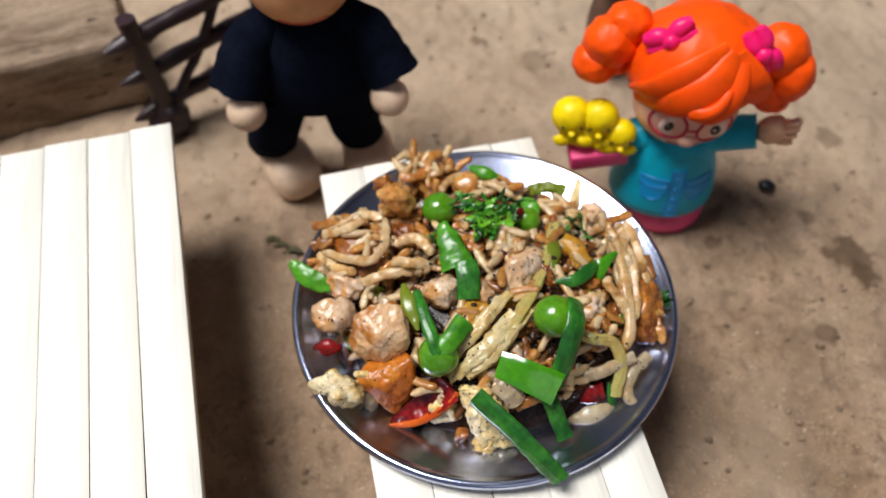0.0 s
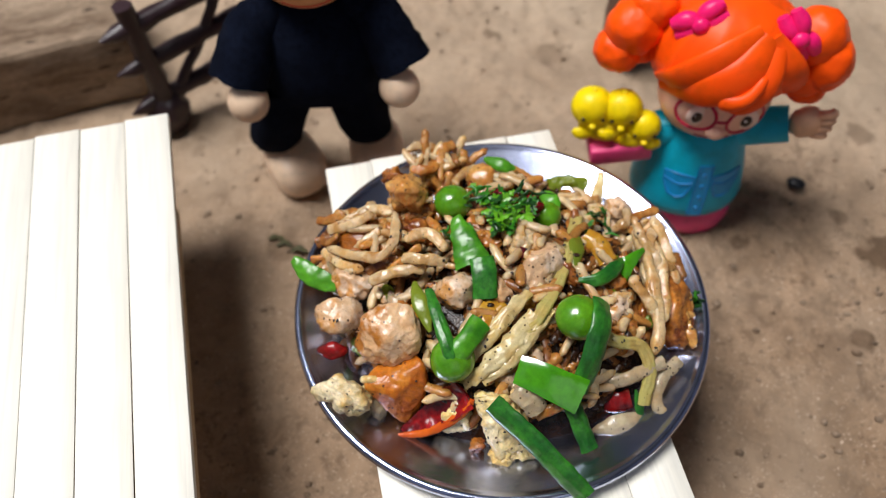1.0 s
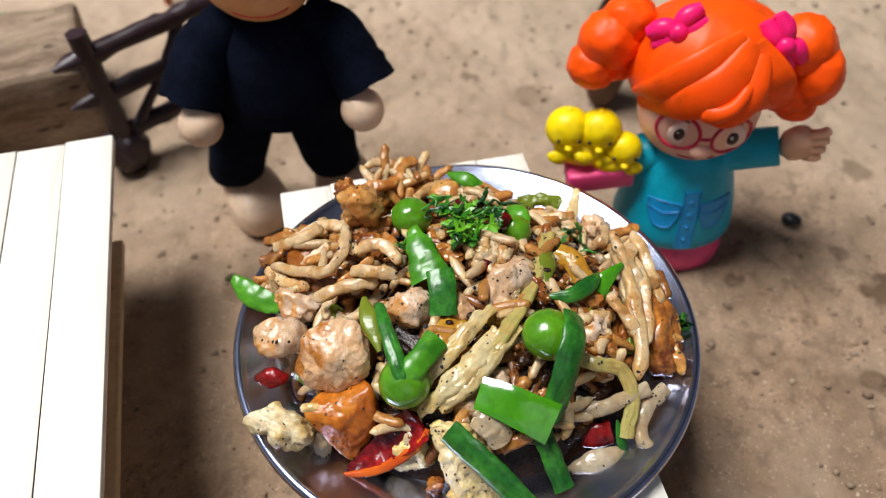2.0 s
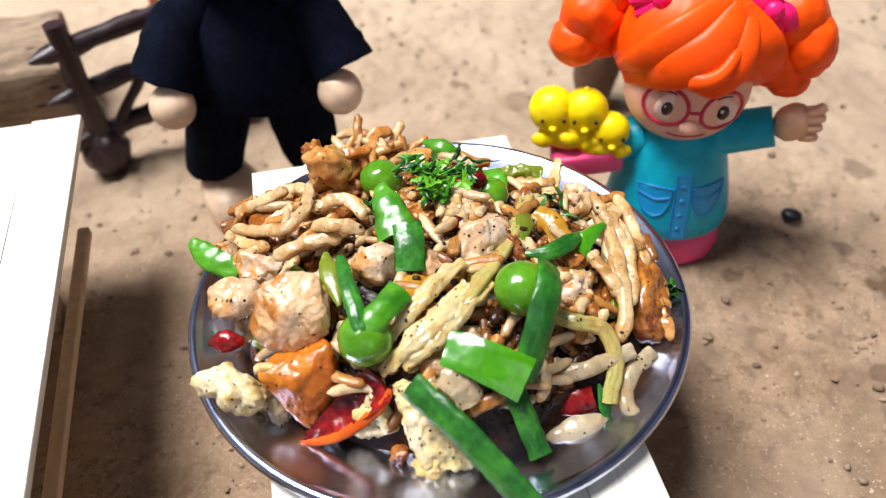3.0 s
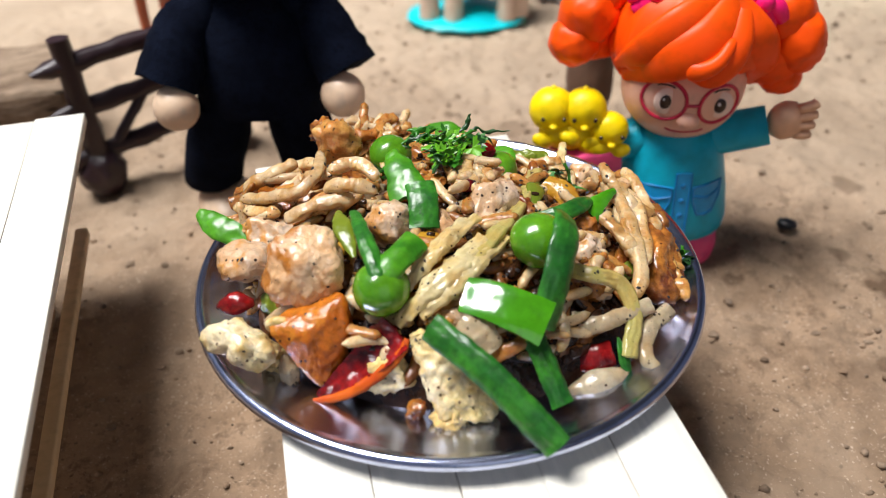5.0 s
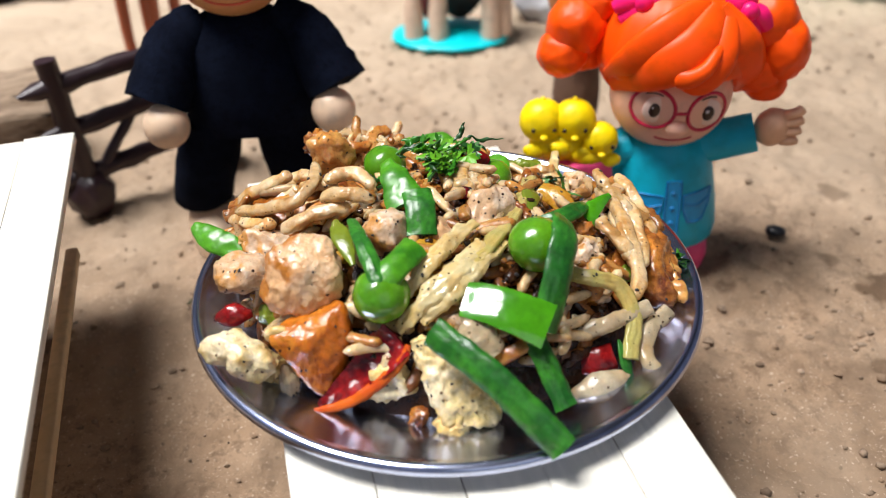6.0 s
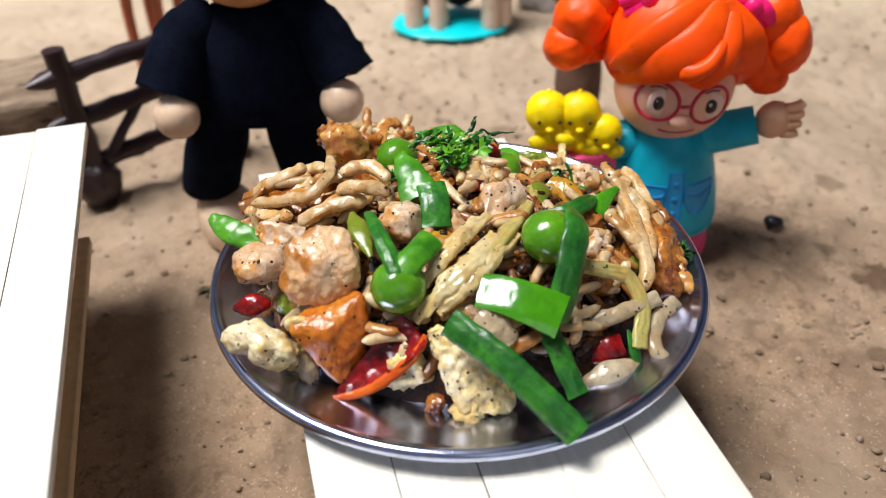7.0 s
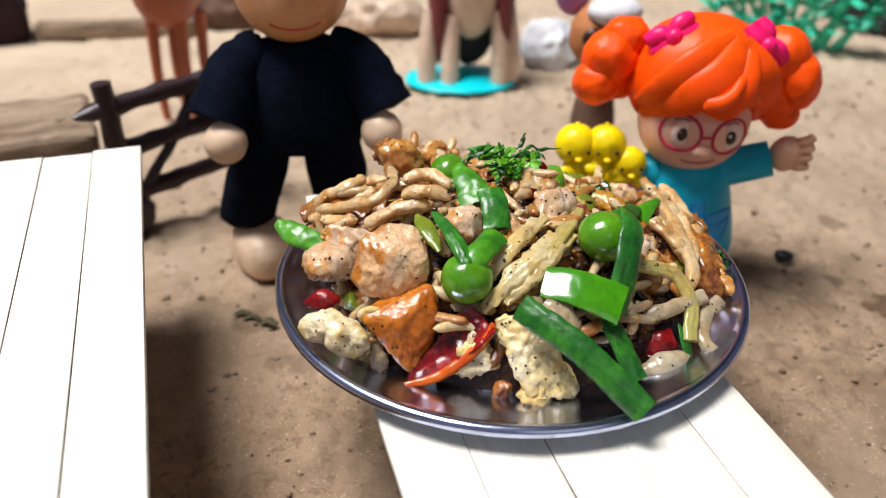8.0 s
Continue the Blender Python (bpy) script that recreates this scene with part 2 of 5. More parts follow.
RICE = material("spiced_rice", (0.56, 0.27, 0.07), 0.2, 0, (0.38, 0.13, 0.02), 300.0, 0.7, 0.9, 800.0,
                (0.05, 0.02, 0.008), 1100.0, 0.2, sss=0.5, vary=0.3, mottle=0.2, spec=0.7, clear=0.2, radius=(1.0, 0.6, 0.25), deep=0.78, stain=(0.34, 0.125, 0.03))
RICEPALE = material("pale_rice", (0.78, 0.59, 0.36), 0.17, 0, (0.66, 0.38, 0.13), 300.0, 0.6, 0.9, 800.0,
                    (0.06, 0.025, 0.01), 1100.0, 0.18, sss=0.55, vary=0.18, mottle=0.16, spec=0.7, clear=0.25, radius=(1.0, 0.75, 0.45), deep=0.84, stain=(0.52, 0.26, 0.08))
NOODLE = material("glassy_noodle", (0.82, 0.62, 0.37), 0.15, 0, (0.72, 0.43, 0.16), 260.0, 0.6, 0.9, 800.0,
                  (0.06, 0.025, 0.01), 1000.0, 0.18, sss=0.55, vary=0.16, mottle=0.16, spec=0.7, clear=0.25, radius=(1.0, 0.8, 0.5), deep=0.84, stain=(0.58, 0.31, 0.10))
# under-layer rice: sauced, and darkened further so the gaps read as shade
RICESHADED = material("shaded_sauced_rice", (0.34, 0.13, 0.03), 0.2, 0, (0.16, 0.05, 0.012), 300.0, 0.7, 0.9, 800.0,
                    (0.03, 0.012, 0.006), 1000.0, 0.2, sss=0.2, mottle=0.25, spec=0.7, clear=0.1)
# heap core near-black: shade between the pieces painted into its colour
HEAP = material("shade_dark_sauced_heap", (0.045, 0.016, 0.006), 0.25, 0, (0.018, 0.008, 0.004), 260.0, 0.7, 0.9, 900.0, mottle=0.3)
SAUCE = material("orange_sauce_glaze", (0.42, 0.13, 0.018), 0.14, 0, (0.20, 0.05, 0.008), 260.0, 0.6, 0.7, 1100.0,
                 (0.03, 0.01, 0.005), 800.0, 0.2, sss=0.2, mottle=0.3, spec=0.7, clear=0.15)
MEAT = material("seared_meat", (0.80, 0.59, 0.41), 0.24, 0, (0.66, 0.35, 0.12), 120.0, 0.4, 0.6, 1600.0,
                (0.03, 0.012, 0.008), 700.0, 0.15, sss=0.2, coat=0.35, mottle=0.12, deep=0.85, stain=(0.64, 0.37, 0.18), sear=(0.40, 0.14, 0.016), radius=(1.0, 0.7, 0.45))
MEATPALE = material("pale_poached_meat", (0.76, 0.61, 0.47), 0.26, 0, (0.56, 0.34, 0.17), 190.0, 0.5, 0.8, 900.0,
                    (0.025, 0.014, 0.01), 800.0, 0.24, sss=0.2, coat=0.3, mottle=0.18, deep=0.8, stain=(0.58, 0.37, 0.21), sear=(0.52, 0.24, 0.06), radius=(1.0, 0.7, 0.45))
MEATORANGE = material("glazed_orange_meat", (0.56, 0.155, 0.010), 0.27, 0, (0.33, 0.06, 0.005), 120.0, 0.6, 0.55, 900.0,
                      (0.05, 0.014, 0.006), 600.0, 0.18, sss=0.12, coat=0.06, mottle=0.3, sear=(0.50, 0.17, 0.018))
MEATBROWN = material("browned_glazed_meat", (0.46, 0.17, 0.028), 0.18, 0, (0.17, 0.04, 0.009), 240.0, 0.8, 0.8, 900.0,
                     (0.03, 0.01, 0.005), 600.0, 0.2, sss=0.12, coat=0.4, mottle=0.4)
AMBER = material("amber_fried_meat", (0.74, 0.40, 0.11), 0.16, 0, (0.52, 0.17, 0.03), 200.0, 0.6, 0.6, 1000.0,
                 (0.03, 0.01, 0.005), 700.0, 0.18, sss=0.3, coat=0.4, mottle=0.28, clear=0.2, radius=(1.0, 0.6, 0.25))
EGG = material("scrambled_egg", (0.80, 0.67, 0.43), 0.32, 0, (0.72, 0.52, 0.15), 150.0, 0.6, 0.9, 800.0,
               (0.10, 0.05, 0.02), 800.0, 0.22, sss=0.12, coat=0.2, mottle=0.3, stain=(0.64, 0.43, 0.15), deep=0.8)
LEAFLIGHT = material("light_green_onion_leaf", (0.095, 0.34, 0.012), 0.33, 0, (0.030, 0.17, 0.006), 130.0, 0.7, 0.12, 700.0, spec=0.6, mottle=0.25)
CHIVE = material("deep_green_onion_leaf", (0.012, 0.10, 0.012), 0.3, 0, (0.035, 0.19, 0.016), 240.0, 0.7, 0.28, 900.0, spec=0.5, mottle=0.3)
PEPPER = material("bright_green_pepper", (0.060, 0.27, 0.006), 0.16, 0, (0.030, 0.18, 0.005), 130.0, 0.6, 0.06, 500.0, spec=0.9, coat=0.4, mottle=0.15)
PEA = material("green_pea_skin", (0.12, 0.33, 0.012), 0.2, 0, (0.065, 0.22, 0.008), 110.0, 0.7, 0.2, 500.0, coat=0.3, sss=0.15, mottle=0.2)
OLIVE = material("olive_pepper", (0.17, 0.22, 0.016), 0.25, 0, (0.10, 0.14, 0.012), 130.0, 0.5, 0.4, 700.0)
REDPEP = material("red_pepper", (0.28, 0.007, 0.007), 0.2, 0, (0.07, 0.004, 0.006), 260.0, 0.8, 0.7, 700.0, mottle=0.4)
REDEDGE = material("orange_red_skin", (0.66, 0.13, 0.008), 0.2, 0, (0.46, 0.045, 0.006), 130.0, 0.5, 0.3, 700.0, coat=0.3)
CABBAGE = material("soft_cabbage", (0.84, 0.69, 0.37), 0.18, 0, (0.74, 0.52, 0.19), 170.0, 0.8, 0.55, 700.0,
                   (0.08, 0.04, 0.012), 900.0, 0.2, sss=0.15, mottle=0.14, clear=0.3, spec=0.7, radius=(1.0, 0.8, 0.4), deep=0.85, stain=(0.72, 0.50, 0.20))
GREENCABBAGE = material("yellow_green_cabbage", (0.58, 0.53, 0.17), 0.18, 0, (0.58, 0.43, 0.13), 150.0, 0.7, 0.5, 700.0,
                        (0.08, 0.05, 0.012), 900.0, 0.18, sss=0.15, mottle=0.14, clear=0.3, spec=0.7, radius=(0.9, 0.9, 0.4), deep=0.85)
ONION = material("glassy_onion", (0.80, 0.67, 0.46), 0.18, 0, (0.64, 0.44, 0.22), 140.0, 0.6, 0.5, 800.0,
                 (0.06, 0.03, 0.015), 900.0, 0.2, sss=0.1, coat=0.1, mottle=0.16, clear=0.5)
YELLOWPEP = material("yellow_pepper", (0.58, 0.32, 0.03), 0.18, 0, (0.40, 0.16, 0.012), 200.0, 0.6, 0.9, 700.0, coat=0.3, clear=0.15)
CORIANDER = material("coriander_leaf", (0.016, 0.13, 0.008), 0.35, 0, (0.04, 0.2, 0.01), 260.0, 0.6, 0.3, 900.0)
CORLIGHT = material("light_coriander_leaf", (0.14, 0.40, 0.014), 0.35, 0, (0.08, 0.27, 0.01), 260.0, 0.6, 0.3, 900.0)
CORDARK = material("dark_coriander_leaf", (0.006, 0.036, 0.006), 0.35, 0, (0.012, 0.08, 0.009), 260.0, 0.6, 0.3, 900.0)


# ---- mesh tools; lengths below are in millimetres ----
def part(name, bm, mat, parent=None, label="", smooth=True):
    """One mesh object from a bmesh (or a list of (bmesh, material)), under a thing or on its own."""
    pieces = bm if isinstance(bm, list) else [(bm, mat)]
    me = bpy.data.meshes.new(name)
    verts, faces, slots, mats = [], [], [], []
    for b, mt in pieces:
        if mt not in mats:
            mats.append(mt)
        k, base = mats.index(mt), len(verts)
        b.verts.index_update()
        verts += [tuple(v.co * MM) for v in b.verts]
        for f in b.faces:
            faces.append([base + v.index for v in f.verts])
            slots.append(k)
        b.free()
    me.from_pydata(verts, [], faces)
    for mt in mats:
        me.materials.append(mt)
    me.polygons.foreach_set("material_index", slots)
    me.polygons.foreach_set("use_smooth", [smooth] * len(faces))
    me.update()
    if smooth:
        me.set_sharp_from_angle(angle=radians(62))
    ob = new(name, me)
    if parent:
        ob.parent = parent
    if label:
        ob["label"] = label
    return ob


def empty(name, x, y, z):
    """The base of a thing; parts keep their own places in the world."""
    ob = new(name)
    ob.location = (x * MM, y * MM, z * MM)
    ob.empty_display_size = 0.005
    return ob


def under(ob, parent):
    ob.parent = parent
    ob.matrix_parent_inverse = parent.matrix_basis.inverted()
    return ob


def box(size, m, bevel=0.4, segments=2):
    bm = bmesh.new()
    bmesh.ops.create_cube(bm, size=1)
    bmesh.ops.scale(bm, vec=size, verts=bm.verts)
    if bevel:
        bmesh.ops.bevel(bm, geom=bm.edges[:], offset=bevel, segments=segments, affect="EDGES", profile=0.5)
    bmesh.ops.transform(bm, matrix=m, verts=bm.verts)
    return bm


def mpose(x, y, z, rx=0, ry=0, rz=0):
    return pose(x, y, z, rx, ry, rz)


def ball(c, r, sub=3, lump=0.0, freq=0.3, seed=0, turn=(0, 0, 0), flats=0, flat=0.75):
    """A rounded body; lump adds unevenness, flats cut it like a chopped piece."""
    bm = bmesh.new()
    bmesh.ops.create_icosphere(bm, subdivisions=sub, radius=1)
    rng = random.Random(seed)
    cuts = []
    for _ in range(flats):
        d = Vector((rng.gauss(0, 1), rng.gauss(0, 1), rng.gauss(0, 1))).normalized()
        cuts.append((d, rng.uniform(flat - 0.1, flat + 0.12)))
    off = Vector((seed * 3.17, seed * 1.31, seed * 2.23))
    for v in bm.verts:
        p = v.co.copy()
        for d, k in cuts:
            e = p.dot(d) - k
            if e > 0:
                p -= d * e * 0.88
        q = Vector((p.x * r[0], p.y * r[1], p.z * r[2]))
        if lump:
            w = noise.noise(q * freq + off) + 0.55 * noise.noise(q * freq * 2.4 + off) + 0.4 * noise.noise(q * freq * 5.5 + off)
            q += v.co * lump * w
        v.co = q
    bmesh.ops.transform(bm, matrix=mpose(*c, *turn), verts=bm.verts)
    return bm


def slab(a, b, w, t, seed, lump=1.0, freq=0.4, flats=4, flat=0.78, sub=4):
    """A chopped piece that lies between the two points, w and t its half width and half depth."""
    a, b = Vector(a), Vector(b)
    bm = ball((0, 0, 0), (w, t, (b - a).length / 2), sub, lump, freq, seed, (0, 0, 0), flats, flat)
    turn = (b - a).to_track_quat("Z", "Y").to_matrix().to_4x4()
    bmesh.ops.transform(bm, matrix=Matrix.Translation((a + b) / 2) @ turn, verts=bm.verts)
    return bm


def spline(pts, n):
    """Catmull-Rom through the points."""
    p = [Vector(q) for q in pts]
    if len(p) == 2:
        return [p[0].lerp(p[1], i / (n - 1)) for i in range(n)]
    p = [p[0] * 2 - p[1]] + p + [p[-1] * 2 - p[-2]]
    out = []
    for i in range(n):
        u = i / (n - 1) * (len(p) - 3)
        k = min(int(u), len(p) - 4)
        t = u - k
        a, b, c, d = p[k:k + 4]
        out.append(0.5 * ((2 * b) + (c - a) * t + (2 * a - 5 * b + 4 * c - d) * t * t + (3 * b - a - 3 * c + d) * t ** 3))
    return out


def sweep(pts, section, n=14, up=(0, 0, 1), taper=None, wobble=0.0, seed=0):
    """A closed section (list of (side, up) pairs) carried along a curve."""
    line = spline(pts, n)
    bm = bmesh.new()
    rings = []
    upv = Vector(up)
    off = Vector((seed * 2.7, seed * 1.9, seed))
    for i, p in enumerate(line):
        d = (line[min(i + 1, n - 1)] - line[max(i - 1, 0)]).normalized()
        side = d.cross(upv)
        if side.length < 1e-3:
            side = d.cross(Vector((0, 1, 0)))
        side.normalize()
        nor = side.cross(d).normalized()
        k = taper(i / (n - 1)) if taper else 1.0
        ring = []
        for s, u in section:
            q = p + side * s * k + nor * u * k
            if wobble:
                q += Vector((noise.noise(q * 0.6 + off), noise.noise(q * 0.6 - off), noise.noise(q * 0.6 + off * 2))) * wobble
                q += nor * noise.noise(q * 1.7 - off) * wobble * 0.6 + side * noise.noise(q * 1.7 + off) * wobble * 0.4
            ring.append(bm.verts.new(q))
        rings.append(ring)
    m = len(section)
    for a, b in zip(rings, rings[1:]):
        for j in range(m):
            bm.faces.new((a[j], a[(j + 1) % m], b[(j + 1) % m], b[j]))
    for ring, flip in ((rings[0], True), (rings[-1], False)):
        c = bm.verts.new(sum((v.co for v in ring), Vector()) / m)
        for j in range(m):
            v = (ring[j], ring[(j + 1) % m], c)
            bm.faces.new(v[::-1] if not flip else v)
    bmesh.ops.recalc_face_normals(bm, faces=bm.faces[:])
    return bm


def round_section(w, t=None, k=8):
    t = t or w
    return [(w * math.cos(2 * math.pi * i / k), t * math.sin(2 * math.pi * i / k)) for i in range(k)]


def strip_section(w, t, curl, k=6, ripple=0.0):
    """A thin slice, bowed across its width; ripple gives it veins along its length."""
    if ripple:
        k = 16
    us = [-1 + 2 * i / k for i in range(k + 1)]
    top = [(u * w, curl * (1 - u * u) + t * 0.5 * (1 - 0.5 * u ** 6) + ripple * math.cos(u * 9.4)) for u in us]
    return top + [(u * w, curl * (1 - u * u) - t * 0.5 * (1 - 0.5 * u ** 6)) for u in reversed(us)]


def square_section(w, t, k=12):
    """A rounded square, as of a cut stick."""
    out = []
    for i in range(k):
        a = 2 * math.pi * (i + 0.5) / k
        c, s = math.cos(a), math.sin(a)
        out.append((w * math.copysign(abs(c) ** 0.6, c), t * math.copysign(abs(s) ** 0.6, s)))
    return out


def blunt(u):
    """Rounded ends."""
    e = min(u, 1 - u) / 0.16
    return 1.0 if e >= 1 else math.sqrt(max(0.0, 1 - (1 - e) ** 2)) * 0.82 + 0.18


def lathe(profile, c, k=64):
    bm = bmesh.new()
    rings = [[bm.verts.new((c[0] + r * math.cos(2 * math.pi * i / k), c[1] + r * math.sin(2 * math.pi * i / k), c[2] + z)) for i in range(k)] for r, z in profile]
    for a, b in zip(rings, rings[1:]):
        for i in range(k):
            bm.faces.new((a[i], a[(i + 1) % k], b[(i + 1) % k], b[i]))
    for ring in (rings[0], rings[-1]):
        if (ring[0].co - ring[k // 2].co).length < 1.0:
            bm.faces.new(ring)
    bmesh.ops.recalc_face_normals(bm, faces=bm.faces[:])
    return bm


def ring_line(path, r, closed=True, k=6):
    """A thin tube along a list of points, closed or open."""
    bm = bmesh.new()
    n = len(path)
    rings = []
    for i, p in enumerate(path):
        a, b = (path[i - 1], path[(i + 1) % n]) if closed else (path[max(i - 1, 0)], path[min(i + 1, n - 1)])
        d = (b - a).normalized()
        s = d.cross(Vector((0, -1, 0.01))).normalized()
        u = s.cross(d)
        rings.append([bm.verts.new(p + s * r * math.cos(2 * math.pi * j / k) + u * r * math.sin(2 * math.pi * j / k)) for j in range(k)])
    for i in range(n if closed else n - 1):
        a, b = rings[i], rings[(i + 1) % n]
        for j in range(k):
            bm.faces.new((a[j], a[(j + 1) % k], b[(j + 1) % k], b[j]))
    if not closed:
        bm.faces.new(rings[0])
        bm.faces.new(rings[-1])
    bmesh.ops.recalc_face_normals(bm, faces=bm.faces[:])
    return bm


# ---- setting ----
def bumps(x, y):
    p = Vector((x, y, 0))
    h = 0.9 * noise.noise(p / 34) + 0.55 * noise.noise(p / 13 + Vector((7, 3, 1))) + 1.15 * noise.noise(p / 6.5) + 1.0 * noise.noise(p / 3.2) + 0.5 * noise.noise(p / 1.8)
    pit = noise.noise(p / 3.1 + Vector((31, 5, 2)))
    h -= 3.6 * max(0.0, pit - 0.36)
    h -= 0.9 * max(0.0, 0.16 - abs(noise.noise(p / 26 + Vector((13, 4, 2))))) / 0.16 * (0.5 + 0.5 * noise.noise(p / 50))
    dent = noise.noise(p / 20 + Vector((3, 31, 9)))
    h -= 3.2 * max(0.0, dent - 0.28)
    return h


def ground():
    def axis(lo, hi, step, far):
        fine = list(np.arange(lo, hi + step, step))
        out = [far[0], far[0] * 0.3, lo - 300, lo - 60] + fine + [hi + 60, hi + 300, far[1] * 0.3, far[1]]
        return sorted(out)
    xs = axis(-150, 230, 1.25, (-6000, 6000))
    ys = axis(-10, 400, 1.3, (-6000, 6000))
    verts, faces = [], []
    for y in ys:
        for x in xs:
            d = max(0, -150 - x, x - 230, -10 - y, y - 400)
            fade = 1.0 if d <= 0 else 0.0
            verts.append((x * MM, y * MM, (bumps(x, y) - 0.3) * fade * MM))
    w = len(xs)
    for j in range(len(ys) - 1):
        for i in range(w - 1):
            a = j * w + i
            faces.append((a, a + 1, a + w + 1, a + w))
    me = bpy.data.meshes.new("ground")
    me.from_pydata(verts, [], faces)
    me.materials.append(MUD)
    me.polygons.foreach_set("use_smooth", [True] * len(faces))
    ob = new("ground", me)
    tagged(ob, "dry packed mud ground with pits and damp patches", "ground", kind="structure")


ground()


def wall(name, size, at):
    ob = part(name, box(size, mpose(*at), 0), PLASTER, smooth=False)
    tagged(ob, "unseen plain wall added to shape light and reflections", "wall", kind="structure")


# unseen room added to darken and tint reflections; roof opening lets the lamp in
X0, X1, Y0, Y1, ZT = -900, 1300, -1000, 1700, 1600
wall("wall_north", (X1 - X0 + 200, 100, ZT), ((X0 + X1) / 2, Y1 + 50, ZT / 2))
wall("wall_south_left", (950, 100, ZT), (-475 - 50, Y0 - 50, ZT / 2))
wall("wall_south_right", (550, 100, ZT), (X1 - 175, Y0 - 50, ZT / 2))
wall("wall_south_high", (900, 100, 150), (400, Y0 - 50, ZT - 75))
wall("wall_east", (100, Y1 - Y0, ZT), (X1 + 50, (Y0 + Y1) / 2, ZT / 2))
wall("wall_west", (100, Y1 - Y0, ZT), (X0 - 50, (Y0 + Y1) / 2, ZT / 2))
HX0, HX1, HY0, HY1 = -850, -220, -300, 500
for x0, x1, y0, y1 in ((X0 - 100, X1 + 100, HY1, Y1 + 100), (X0 - 100, X1 + 100, Y0 - 100, HY0), (X0 - 100, HX0, HY0, HY1), (HX1, X1 + 100, HY0, HY1)):
    ceil = part("ceiling", box((x1 - x0, y1 - y0, 80), mpose((x0 + x1) / 2, (y0 + y1) / 2, ZT + 40), 0), PLASTER, smooth=False)
    tagged(ceil, "unseen ceiling added round a roof opening to darken reflections", "ceiling", kind="structure")


# ---- small tables made of flat sticks ----
def stick_table(name, label, corner, turn, top, count, width, length, seed, rail):
    """corner: far right corner of the top; sticks run from there towards the viewer."""
    rng = random.Random(seed)
    base = empty(name, corner[0], corner[1], 0)
    tagged(base, label, "table")
    c, s = math.cos(radians(turn)), math.sin(radians(turn))

    def place(a, b, z):
        # a: metres to the left along the far edge, b: towards the viewer
        return corner[0] - c * a + s * b, corner[1] - s * a - c * b, z
    for i in range(count):
        shift = rng.uniform(-0.6, 0.6) if i else 0.0
        a = (i + 0.5) * width
        long = length + rng.uniform(-1, 1)
        x, y, z = place(a, long / 2 + shift, top - 0.95 + rng.uniform(-0.12, 0.05))
        bm = box((width - rng.choice((0.06, 0.18, 0.24, 0.34)), long, 1.9), mpose(x, y, z, rng.uniform(-0.2, 0.2), rng.uniform(-0.4, 0.4), turn + rng.uniform(-0.14, 0.14)), 0.08, 1)
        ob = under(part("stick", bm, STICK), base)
        # shade of the gaps painted on facing sides; outer sides stay pale
        ob.data.materials.append(STICKSHADE)
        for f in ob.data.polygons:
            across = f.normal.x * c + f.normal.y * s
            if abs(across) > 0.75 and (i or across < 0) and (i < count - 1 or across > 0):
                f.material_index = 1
    wide = count * width
    for b in (12, length - 12):
        x, y, z = place(wide / 2, b, top - 2.9)
        under(part("crosspiece", box((wide - 4, 9, 1.8), mpose(x, y, z, 0, 0, turn), 0.25, 1), GAP), base)
    for a in (rail, wide - rail):
        x, y, z = place(a, length / 2 + 6, 20)
        under(part("side_rail", box((2.4, length - 8, 2.4), mpose(x, y, z, 0, 0, turn), 0.3, 1), GAP), base)
        for b in (14, length - 14):
            x, y, z = place(a + (12 if a < wide / 2 else -12), b, (top - 3.8) / 2)
            under(part("leg", box((2, 9, top - 3.8), mpose(x, y, z, 0, 0, turn), 0.25, 1), GAP), base)
    return base


stick_table("stick_table", "small table of pale flat wooden sticks, bare top", (-54.2, 121.6), 16.5, 41.5, 8, 9.6, 122, 3, 5.6)
stick_table("stick_table", "small table of pale flat wooden sticks under a steel plate", (31.0, 127.4), 15.2, 33.7, 5, 10.45, 114, 9, 9.0)

# ---- plate ----
PX, PY = 20.1, 79.3
PZ = 33.75
profile = [(0.02, 0.6), (12, 0.6), (25.4, 0.6), (26.0, 0.75), (27.0, 0.65), (28.5, 0.8), (30.5, 1.4), (35.2, 3.05), (37.4, 3.7)]
profile += [(38.85 + 0.95 * math.cos(radians(a)), 3.45 + 0.95 * math.sin(radians(a))) for a in range(140, -150, -24)]
profile += [(37.2, 3.0), (35.0, 2.4), (30.3, 0.7), (28.3, 0.0), (26, 0.0), (0.02, 0.0)]
plate = part("plate", lathe(profile, (PX, PY, PZ), 128), STEEL)
tagged(plate, "round stainless steel plate with rolled rim on the stick table", "plate")

# ---- food on the plate ----
HX, HY = 19.2, 78.6


def heap_z(x, y):
    """Height of the rice heap's core."""
    r = math.hypot((x - HX) / (33.0 if x > HX else 30.5), (y - HY) / (32.0 if y > HY else 27.5))
    h = 13.8 * max(0.0, 1 - r ** 2.2) ** 0.85
    return 34.6 + h


